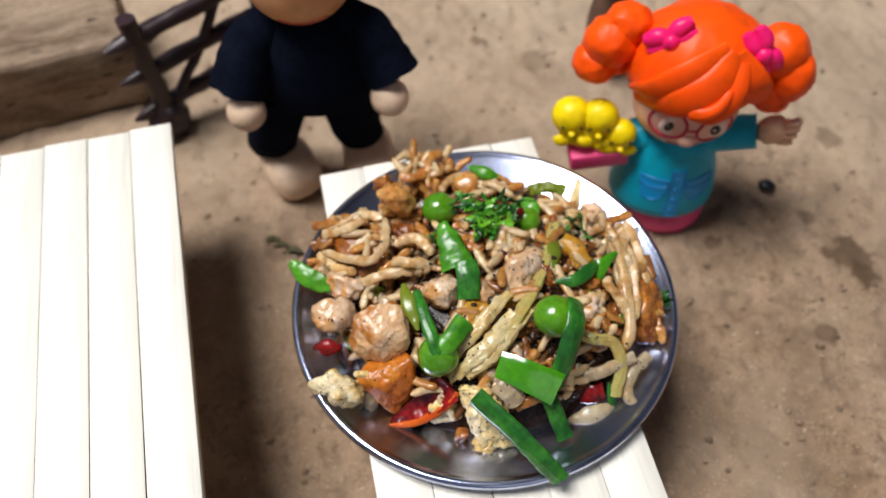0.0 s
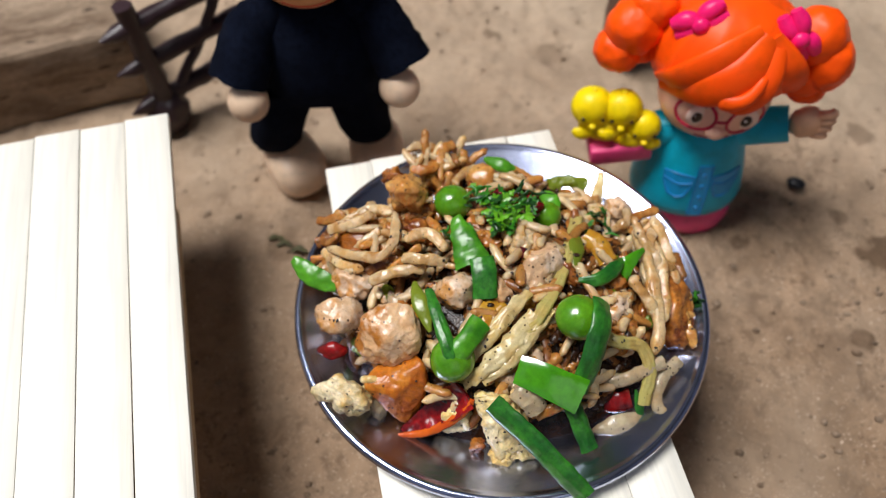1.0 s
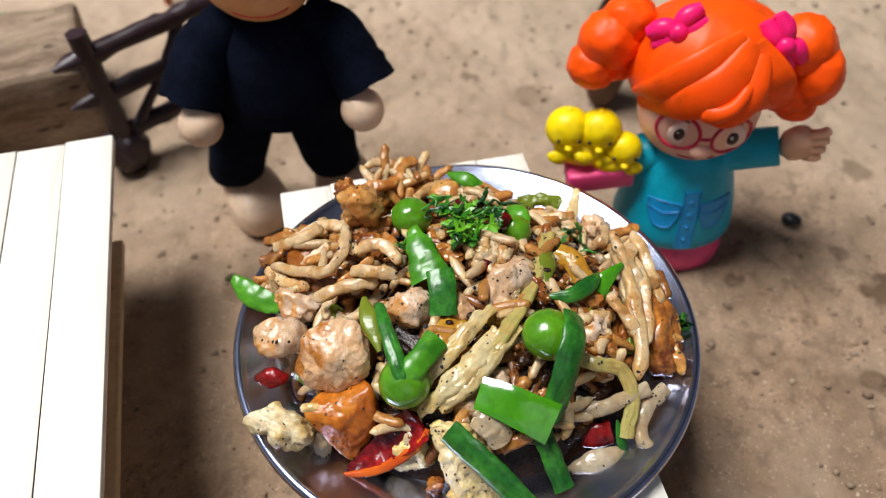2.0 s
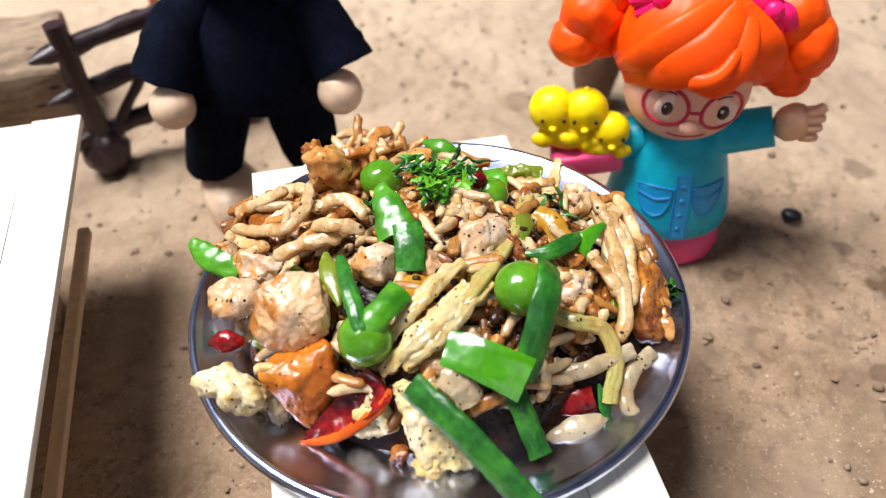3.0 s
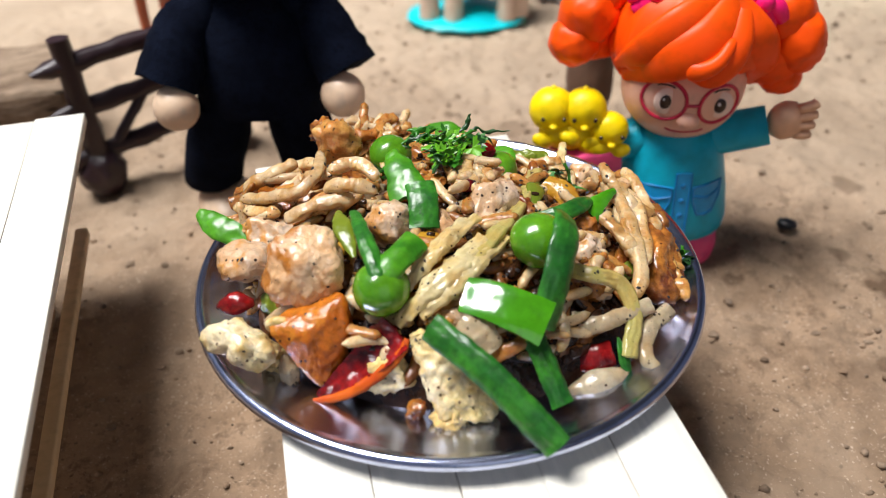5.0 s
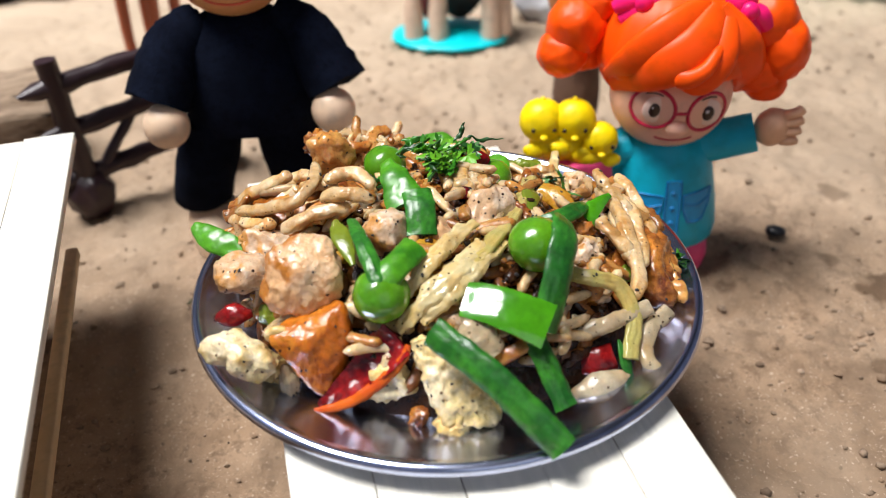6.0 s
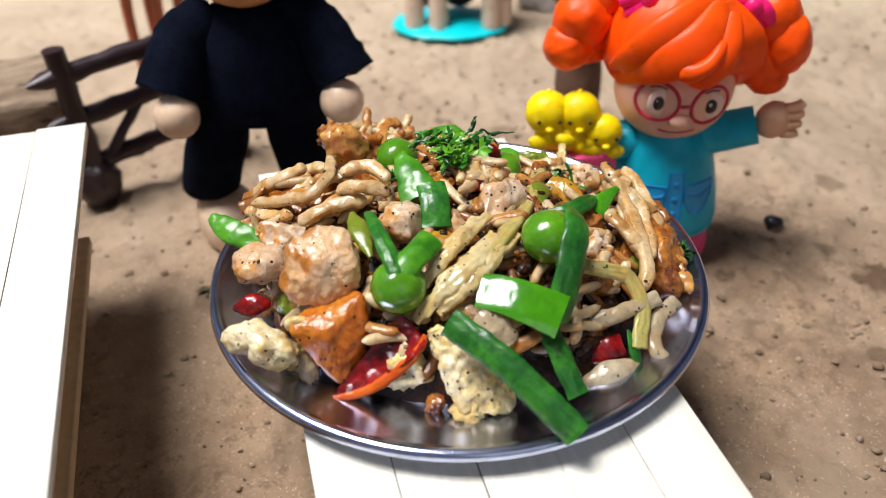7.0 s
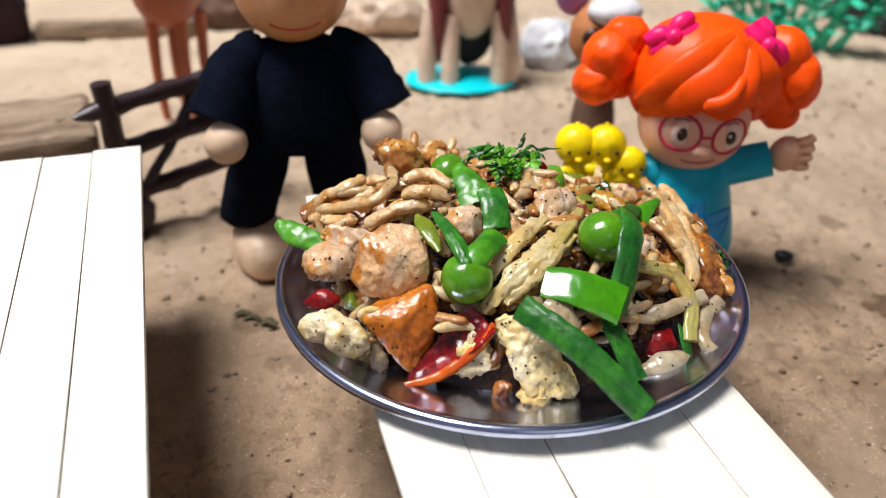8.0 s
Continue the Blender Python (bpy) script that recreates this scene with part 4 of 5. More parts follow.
slice_of("pepper_slice", "green pepper piece hanging over the rim", "green pepper", LEAFLIGHT, [(-19.4, 81.4, 45.8), (-15.4, 78.4, 45.0), (-10.6, 76.6, 44.0)], 1.9, 0.5, 0.35, (-0.2, -0.5, 0.84), 14, lambda u: 0.12 + 0.95 * math.sin(u * 2.6 + 0.15) ** 0.8, 0.2, 10)
slice_of("pepper_slice", "small bright green pepper tip on the rice", "green pepper", PEPPER, [(41.4, 80.2, 46.4), (43.4, 82.4, 47.4), (46.0, 84.8, 48.0)], 1.9, 0.6, 0.3, (-0.2, -0.75, 0.6), 10, lambda u: 1.05 - 0.8 * u, 0.12, 11)
slice_of("green_onion_strip", "curved dark green sliver across the heap", "green onion", CHIVE, [(33.6, 77.2, 48.6), (37.2, 77.2, 49.0), (40.6, 80.4, 48.4), (42.4, 83.0, 47.4)], 1.4, 0.45, 0.3, (0.0, -0.6, 0.8), 12, point, 0.12, 12)
slice_of("pepper_slice", "pale olive pepper piece behind the pea", "green pepper", OLIVE, [(33.2, 80.0, 48.2), (33.6, 85.0, 48.0), (33.4, 90.0, 46.4)], 1.5, 0.6, 0.3, (0.2, -0.5, 0.8), 10, point, 0.12, 13)
slice_of("pepper_slice", "small green pepper sliver at the back", "green pepper", LEAFLIGHT, [(16.0, 106.0, 47.4), (19.4, 104.0, 48.0), (22.6, 103.4, 47.0)], 1.4, 0.6, 0.3, (0, -0.5, 0.85), 10, point, 0.12, 14)
slice_of("pepper_slice", "small green pepper piece by the coriander", "green pepper", LEAFLIGHT, [(27.0, 97.6, 47.6), (29.0, 95.4, 48.0), (30.6, 92.8, 47.0)], 1.7, 0.6, 0.3, (0, -0.5, 0.85), 10, point, 0.12, 15)
slice_of("tomato_slice", "red tomato slice with an orange edge", "tomato", REDPEP, [(2.8, 52.4, 35.8), (7.2, 53.6, 39.0), (11.4, 55.0, 42.4), (13.6, 55.8, 44.6)], 2.5, 0.6, -1.1, (-0.35, -0.62, 0.70), 20, lambda u: 0.15 + 0.95 * min(1.0, u * 1.6) ** 0.8, 0.35, 16)
slice_of("tomato_skin", "orange red curl of tomato skin", "tomato", REDEDGE, [(2.4, 51.6, 35.7), (5.9, 51.6, 36.6), (9.0, 52.1, 38.1), (12.2, 53.2, 40.2), (14.5, 54.4, 42.5), (15.2, 55.4, 44.0)], 0.75, 0.9, 0.2, (-0.2, -0.7, 0.7), 22, lambda u: 0.3 + 0.75 * math.sin(math.pi * min(1, 0.1 + u * 0.8)), 0.12, 17)
slice_of("red_pepper_piece", "dark red pepper piece at the plate edge", "red pepper", REDPEP, [(-13.2, 65.0, 40.6), (-10.4, 64.6, 41.6), (-7.6, 65.0, 41.6)], 1.6, 1.2, 0.4, (0, -0.6, 0.8), 10, point, 0.25, 18)
slice_of("red_pepper_piece", "square red pepper piece on the steel", "red pepper", REDPEP, [(38.8, 59.4, 36.6), (41.2, 59.0, 37.0), (43.4, 59.6, 37.2)], 1.9, 1.2, 0.2, (0, -0.65, 0.75), 8, None, 0.12, 19)
slabbed("red_pepper_piece", "small red pepper bit on the heap top", "red pepper", REDPEP, (17.4, 94.0, 52.2), (20.0, 93.0, 53.6), 1.1, 0.6, 20, lump=0.2, freq=0.8, flats=8, flat=0.6, sub=3)
slice_of("red_pepper_piece", "tiny red pepper bit among the grains", "red pepper", REDPEP, [(22.4, 81.6, 51.0), (23.4, 81.0, 51.2), (24.4, 81.4, 50.8)], 1.0, 0.9, 0.2, (0, -0.65, 0.75), 8, None, 0.2, 21)
slice_of("red_pepper_piece", "red pepper bit behind the coriander", "red pepper", REDPEP, [(24.2, 93.2, 50.6), (25.6, 92.0, 51.0), (26.6, 92.0, 49.8)], 1.2, 0.9, 0.2, (0, -0.65, 0.75), 8, None, 0.2, 22)
slice_of("cabbage_shred", "long pale yellow cabbage shred across the heap", "cabbage", CABBAGE, [(13.6, 57.6, 44.6), (17.0, 59.2, 47.4), (20.4, 62.0, 49.3), (25.6, 68.6, 50.0)], 1.6, 0.5, 0.5, (-0.2, -0.6, 0.75), 20, lambda u: 0.5 + 0.6 * math.sin(min(1, u * 1.4) * 1.57), 0.4, 23)
slice_of("cabbage_shred", "pale cabbage shred lying along a longer one", "cabbage", CABBAGE, [(14.4, 61.0, 47.4), (17.4, 63.8, 50.2), (20.6, 67.8, 51.4), (24.4, 72.4, 51.6)], 1.25, 0.45, 0.4, (-0.3, -0.5, 0.8), 18, lambda u: 0.6 + 0.5 * math.sin(u * 3.0), 0.4, 41)
slice_of("cabbage_shred", "glassy onion shred lying along a cabbage shred", "onion", CABBAGE, [(17.0, 57.6, 45.6), (20.6, 60.0, 48.2), (24.4, 64.4, 49.4), (28.6, 70.0, 49.8)], 1.2, 0.4, 0.3, (-0.1, -0.6, 0.8), 18, lambda u: 0.5 + 0.6 * math.sin(u * 3.0), 0.4, 42)
slice_of("cabbage_shred", "thin upright cabbage shred behind the pea", "cabbage", GREENCABBAGE, [(22.4, 64.0, 48.8), (26.4, 68.8, 50.2), (30.2, 77.0, 49.2), (32.6, 85.6, 47.6), (34.2, 92.6, 46.4)], 1.25, 0.9, 0.2, (-0.3, -0.45, 0.8), 18, None, 0.25, 24)
slice_of("cabbage_shred", "yellow green bent cabbage shred near the rim", "cabbage", GREENCABBAGE, [(36.0, 68.0, 46.0), (40.6, 66.2, 46.0), (44.6, 66.4, 44.4), (46.4, 63.0, 41.4), (45.4, 58.2, 38.0)], 1.15, 0.8, 0.2, (0.1, -0.6, 0.8), 20, None, 0.2, 25)
slice_of("cabbage_shred", "curved pale shred lying inside the rim", "cabbage", ONION, [(52.2, 66.4, 39.6), (48.8, 62.6, 39.2), (48.0, 59.4, 37.4), (49.8, 56.4, 36.0)], 1.15, 1.1, 0.2, (0.3, -0.5, 0.8), 16, None, 0.2, 26)
slice_of("cabbage_shred", "straight pale onion shred near the rim", "onion", ONION, [(37.4, 61.0, 39.8), (42.2, 61.6, 41.4), (49.0, 65.0, 41.4)], 1.25, 1.2, 0.2, (0, -0.6, 0.8), 14, None, 0.25, 27)
slice_of("onion_piece", "glassy pale onion sliver lying on the steel", "onion", ONION, [(36.6, 54.0, 35.2), (41.4, 55.0, 36.4), (46.4, 57.2, 35.8)], 1.9, 0.7, 0.6, (0, -0.55, 0.83), 14, point, 0.2, 28)
slice_of("onion_piece", "folded glassy onion piece under the pepper", "onion", ONION, [(22.4, 56.6, 46.2), (24.6, 55.2, 45.4), (26.2, 54.2, 43.2)], 2.0, 0.5, 0.7, (0.3, -0.7, 0.6), 12, None, 0.3, 29)
slice_of("carrot_shred", "thin orange carrot shred under the pepper slice", "carrot", RICE, [(26.2, 53.8, 41.6), (29.0, 54.6, 43.2), (32.2, 56.2, 43.8)], 0.95, 0.9, 0.1, (0, -0.6, 0.8), 10, None, 0.1, 30)
slice_of("yellow_pepper_piece", "wrinkled yellow pepper strip in the heap", "yellow pepper", YELLOWPEP, [(17.0, 72.4, 48.6), (17.6, 68.8, 49.0), (18.2, 65.4, 48.0)], 1.9, 0.8, 0.4, (0.2, -0.6, 0.75), 10, None, 0.35, 31)
slice_of("yellow_pepper_piece", "yellow pepper fold behind the pea", "yellow pepper", YELLOWPEP, [(35.4, 88.0, 46.6), (38.0, 86.0, 46.8), (39.6, 82.6, 46.2)], 1.8, 0.7, 0.6, (0, -0.5, 0.85), 10, None, 0.3, 32)
slice_of("cabbage_shred", "yellow green frilly shred at the far rim", "cabbage", OLIVE, [(29.6, 104.8, 40.8), (33.4, 106.0, 41.4), (37.2, 104.8, 41.2)], 1.4, 0.6, 0.5, (0, -0.4, 0.9), 12, None, 0.7, 33)
slice_of("cabbage_shred", "short pale stem standing at the far rim", "cabbage", CABBAGE, [(38.8, 100.0, 42.0), (39.6, 103.4, 42.8), (40.2, 106.6, 43.4)], 1.1, 1.0, 0.1, (0, -0.4, 0.9), 10, lambda u: 1.1 - 0.5 * u, 0.15, 34)
slice_of("green_onion_strip", "thin green sliver standing behind the red pepper", "green onion", CHIVE, [(44.0, 60.2, 39.8), (44.8, 58.0, 37.6), (45.6, 56.6, 35.6)], 0.9, 0.4, 0.1, (0.5, -0.6, 0.6), 8, point, 0.1, 35)


def noodle(label, pts, r, mat=RICE, seed=0, n=18):
    bm = sweep(pts, square_section(r * 0.96, r * 0.8), n + 14, (0.3 * math.sin(seed * 2.1), -0.5, 0.9), lambda u: blunt(u) * (1 + 0.06 * math.sin(u * 17 + seed) + 0.03 * math.sin(u * 31)), 0.26, seed)
    ob = peppered(part("noodle", bm, mat), 4, seed + 300)
    return tagged(ob, label, "noodle", group="noodles on the plate")


def strands(label, c, size, slope, yaw, loose, count, length, seed, mats=(NOODLE, RICEPALE, RICE)):
    """Soft rice strands lying side by side over a sloping patch of the heap."""
    rng = random.Random(seed)
    for i in range(count):
        x, y = c[0] + rng.uniform(-1, 1) * size[0], c[1] + rng.uniform(-1, 1) * size[1]
        a, bow, L = radians(yaw) + rng.gauss(0, loose), rng.gauss(0, 0.22), rng.uniform(*length)
        lift, tip = rng.uniform(-0.9, 1.3), rng.gauss(0, 0.5)
        pts = []
        for u in (-0.5, -0.17, 0.17, 0.5):
            px = x + L * (u * math.cos(a) - bow * (4 * u * u - 1) * math.sin(a) * 0.5)
            py = y + L * (u * math.sin(a) + bow * (4 * u * u - 1) * math.cos(a) * 0.5)
            z = c[2] + slope[0] * (px - c[0]) + slope[1] * (py - c[1]) + lift + tip * u * 2 - 1.6 * u * u
            pts.append((px, py, z))
        bm = sweep(pts, square_section(rng.uniform(0.8, 1.05), rng.uniform(0.7, 0.9)), 24, (0.2 * math.sin(i), -0.5, 0.9), lambda u: blunt(u) * (1 + 0.10 * math.sin(u * 12 + i) + 0.05 * math.sin(u * 23)), 0.36, seed + i)
        tagged(peppered(part("noodle", bm, mats[i % len(mats)]), 4, seed * 50 + i), label, "noodle", group="noodles on the plate")


noodle("long curved brown noodle with spice flecks", [(-13.0, 83.4, 46.8), (-7.2, 80.2, 49.4), (-2.0, 78.8, 51.6), (0.2, 82.0, 53.0), (-0.2, 88.0, 53.0)], 1.0, NOODLE, 1, 24)
noodle("short thick pale noodle on the heap", [(1.8, 78.0, 52.6), (5.8, 77.0, 53.8), (9.8, 77.2, 52.6)], 1.05, NOODLE, 2)
noodle("short thick pale noodle on the heap", [(1.9, 81.2, 53.6), (6.2, 82.4, 54.2), (9.8, 79.4, 53.4)], 1.05, NOODLE, 3)
noodle("brown noodle lying on rice", [(-13.4, 87.6, 46.2), (-8.2, 87.6, 49.0), (-4.6, 89.8, 49.8)], 1.05, NOODLE, 4)
noodle("curved noodle above the seared chicken", [(-4.2, 75.0, 48.6), (1.2, 76.0, 51.2), (6.4, 76.6, 51.6)], 1.05, NOODLE, 5)
noodle("brown noodle lying at the heap edge", [(-14.2, 84.0, 45.2), (-10.0, 80.0, 46.8), (-5.4, 77.8, 48.2)], 0.95, NOODLE, 6)
noodle("pale noodle lying under others", [(-12.0, 90.0, 44.6), (-6.0, 92.4, 47.0), (-1.0, 90.2, 49.4)], 1.0, NOODLE, 7)
strands("short rice strand packed under longer ones", (-6.0, 85.5, 46.2), (8.6, 8.0), (0.36, -0.05), 20, 1.1, 26, (4.0, 6.6), 9, (RICEPALE, RICE, RICEPALE, RICESHADED))
strands("short rice strand packed in the heap", (3.0, 92.0, 46.8), (6.0, 5.0), (0.1, -0.1), 60, 1.1, 12, (4.0, 6.4), 10, (RICE, RICEPALE, RICESHADED))
strands("soft pale rice strand tangled over the heap", (-4.5, 84.5, 48.6), (8.0, 6.5), (0.40, 0.0), 8, 0.45, 4, (6.0, 8.5), 1)
strands("pale rice strand in a tangle by the rim", (47.6, 82.5, 44.9), (3.0, 7.0), (-0.45, 0.16), 100, 0.35, 9, (6.5, 11.0), 2, (NOODLE, RICEPALE, NOODLE))
strands("browned rice strand stuck to fried chicken", (52.4, 79.0, 42.3), (2.4, 7.0), (-0.6, 0.2), 95, 0.5, 5, (5.0, 8.0), 3, (RICE, AMBER, RICEPALE))
strands("soft pale rice strand below the coriander", (22.5, 86.5, 50.6), (3.6, 3.0), (-0.1, -0.05), 130, 0.7, 6, (5.5, 7.5), 4, (RICEPALE, NOODLE))
strands("browned rice strand piled at the far side", (7.5, 105.5, 45.8), (6.0, 3.0), (-0.15, 0.0), 40, 0.8, 6, (5.5, 8.0), 5, (RICE, RICEPALE, RICE))
noodle("long glassy strand over the browned chicken", [(45.0, 91.0, 45.0), (46.6, 85.0, 46.4), (47.8, 78.0, 45.6), (48.4, 71.0, 43.6), (47.4, 66.0, 42.0)], 1.15, NOODLE, 31, 24)
noodle("long glassy strand beside another", [(47.8, 90.6, 44.8), (49.4, 84.0, 45.6), (49.8, 77.0, 44.4), (49.4, 72.0, 43.2)], 1.05, NOODLE, 32, 22)
strands("rice strand lying by the mince", (39.6, 73.5, 44.6), (4.6, 4.6), (-0.3, 0.1), 60, 0.9, 6, (5.0, 7.5), 6, (RICEPALE, RICE))
strands("rice strand under the pepper slice", (27.0, 61.5, 45.4), (6.0, 3.4), (0.0, 0.25), 40, 0.8, 4, (5.0, 8.0), 7, (ONION, RICEPALE, RICE))
strands("rice strand lying at the far rim", (37.5, 95.5, 43.2), (6.0, 4.4), (-0.15, -0.1), 20, 0.8, 8, (5.0, 8.0), 8, (RICEPALE, RICE))
noodle("pale noodle lying at the far side", [(31.6, 98.2, 43.6), (36.0, 98.4, 43.6), (40.8, 97.4, 42.8)], 1.05, NOODLE, 13)
noodle("thin noodle end over the far rim", [(44.4, 95.0, 42.8), (48.0, 97.0, 42.4), (51.2, 98.6, 42.0)], 1.0, RICE, 14)

for k, (x, y, z, yaw, pitch) in enumerate([
        (4.2, 110.0, 46.6, 100, -40), (6.8, 107.0, 46.0, 80, -30), (10.8, 110.0, 45.4, 60, -45), (8.8, 105.0, 46.4, 20, -10), (12.4, 107.0, 44.8, 110, -35),
        (2.6, 106.8, 45.0, 150, -20), (14.2, 108.6, 44.0, 40, -20), (21.6, 87.9, 52.2, 150, 5), (25.4, 86.0, 52.4, 155, 10), (22.0, 80.7, 51.4, 60, 15),
        (23.2, 76.4, 50.6, 85, 20), (10.6, 55.5, 42.6, 10, 10), (8.6, 57.4, 43.4, 160, 0), (18.4, 97.0, 49.0, 20, 0),
        (27.2, 84.4, 51.0, 70, 20), (22.4, 99.2, 48.4, 150, 0), (25.6, 101.4, 46.0, 30, 5), (24.4, 62.6, 46.0, 40, 10), (37.0, 70.2, 45.0, 120, 20)]):
    grain(k, x, y, z, yaw, pitch)


def leaflet(p, yaw, pitch, size, seed):
    """A small lobed coriander leaf, toothed at the edge and cupped."""
    rng = random.Random(seed)
    ph, cup, fold = rng.uniform(0, 6), rng.uniform(-0.12, 0.22), rng.uniform(0.0, 0.3)
    bm = bmesh.new()
    k, layers = 30, []
    for off in (0.05, -0.05):
        rings = []
        for q in (0.0, 0.5, 1.0):
            ring = []
            for i in range(k + 1):
                a = radians(-125 + 250 * i / k)
                r = q * size * (0.42 + 0.42 * abs(math.cos(a * 1.45)) + 0.13 * math.sin(a * 13 + ph))
                x, y = r * math.cos(a) + 0.25 * size, r * math.sin(a)
                ring.append(bm.verts.new((x, y, off - cup * r * r / size + fold * abs(y) + 0.05 * size * math.sin(a * 6 + ph) * q)))
            rings.append(ring)
        layers.append(rings)
    for n, rings in enumerate(layers):
        for a, b in zip(rings, rings[1:]):
            for i in range(k):
                f = (a[i], b[i], b[i + 1], a[i + 1])
                bm.faces.new(f if n == 0 else f[::-1])
    for i in range(k):
        bm.faces.new((layers[0][2][i], layers[1][2][i], layers[1][2][i + 1], layers[0][2][i + 1]))
    bmesh.ops.remove_doubles(bm, verts=bm.verts[:], dist=0.004)
    bmesh.ops.transform(bm, matrix=mpose(*p, pitch, rng.uniform(-35, 35), yaw), verts=bm.verts)
    return bm


def coriander(label, c, spread, count, seed, light=0.35):
    """Chopped coriander: shredded leaf ribbons that curl, pale in the middle, dark at the ends."""
    rng = random.Random(seed)
    base = empty("coriander_sprig", *c)
    tagged(base, label, "coriander")
    for i in range(count):
        a, r = rng.uniform(0, 2 * math.pi), math.sqrt(rng.random())
        p = Vector((c[0] + spread[0] * r * math.cos(a), c[1] + spread[1] * r * math.sin(a), c[2] + spread[2] * rng.uniform(-0.6, 1) * (1 - 0.5 * r)))
        pale = rng.random() < light * (1.7 - 1.6 * r)
        if i % 5 < 2:
            bm = leaflet(tuple(p + Vector((0, -0.2, 0.5))), rng.uniform(0, 360), rng.uniform(10, 60), rng.uniform(1.5, 2.6), i + count)
            under(part("leaflet", bm, CORLIGHT if pale else (CORIANDER, CORDARK)[i % 2]), base)
            continue
        yaw, step, bend = rng.uniform(0, 6.283), rng.uniform(0.5, 0.85), rng.uniform(-0.75, 0.75)
        pts, rise = [p], rng.uniform(-0.25, 0.45)
        for q in range(4):
            yaw += bend
            rise -= 0.12
            pts.append(pts[-1] + Vector((math.cos(yaw), math.sin(yaw), rise)) * step)
        w = rng.uniform(0.45, 0.8) if pale else rng.uniform(0.2, 0.5)
        mat = CORLIGHT if pale else (CORDARK, CORIANDER, CORDARK)[i % 3]
        frill = (lambda u, k=rng.uniform(9, 15): (1.0 - 0.6 * abs(2 * u - 1) ** 2) * (1 + 0.38 * math.sin(u * k * 2))) if pale else (lambda u: 1.0 - 0.75 * abs(2 * u - 1) ** 1.6)
        side = (rng.uniform(-0.6, 0.6), rng.uniform(-0.9, 0.1), 0.8)
        under(part("leaf_shred", sweep(pts, strip_section(w, 0.09, 0.15), 14, side, frill, 0.22, i), mat), base)
    return base


def curl(base, pts, w, mat, seed):
    under(part("leaf_tip", sweep(pts, strip_section(w, 0.1, 0.12), 22, (0.1, -0.8, 0.5), lambda u: point(u) * (1 + 0.15 * math.sin(u * 31)), 0.5, seed), mat), base)


main = coriander("fresh chopped coriander on top of the heap", (18.4, 89.2, 52.8), (6.2, 3.8, 1.2), 74, 4, 0.6)
for k, (pts, w, mat) in enumerate((
        ([(22.0, 91.0, 53.4), (24.4, 92.2, 54.6), (26.6, 92.4, 54.0), (29.6, 92.2, 54.2)], 0.3, CORDARK), ([(22.6, 90.4, 53.4), (25.0, 91.0, 53.4), (27.2, 91.6, 52.4)], 0.4, CORDARK),
        ([(21.4, 92.0, 54.0), (22.8, 93.0, 55.4), (23.4, 93.6, 56.6)], 0.35, CORDARK), ([(13.0, 91.0, 51.6), (14.4, 91.2, 53.2), (16.6, 91.0, 54.0), (18.8, 90.2, 54.2)], 0.45, CORDARK),
        ([(12.0, 92.6, 51.2), (14.6, 93.6, 53.2), (17.4, 93.2, 54.4)], 0.4, CORIANDER), ([(16.8, 86.6, 52.8), (19.4, 86.4, 53.8), (22.2, 87.6, 54.2), (23.6, 89.0, 53.8)], 0.45, CORLIGHT),
        ([(17.0, 87.6, 51.6), (17.8, 86.2, 52.4), (19.6, 85.2, 52.2)], 0.4, CORLIGHT), ([(20.4, 88.4, 54.4), (22.8, 89.0, 55.4), (24.6, 90.4, 55.4)], 0.35, CORIANDER))):
    curl(main, pts, w, mat, k)
coriander("small coriander leaf at the plate rim", (56.0, 80.2, 38.4), (1.6, 1.8, 1.0), 9, 12, 0.3)
coriander("dark coriander bits among rice", (11.0, 85.0, 51.4), (3.2, 2.4, 1.0), 10, 15, 0.1)
coriander("dark coriander bits near the pepper tip", (38.6, 92.6, 44.4), (3.0, 2.4, 1.0), 8, 17, 0.1)


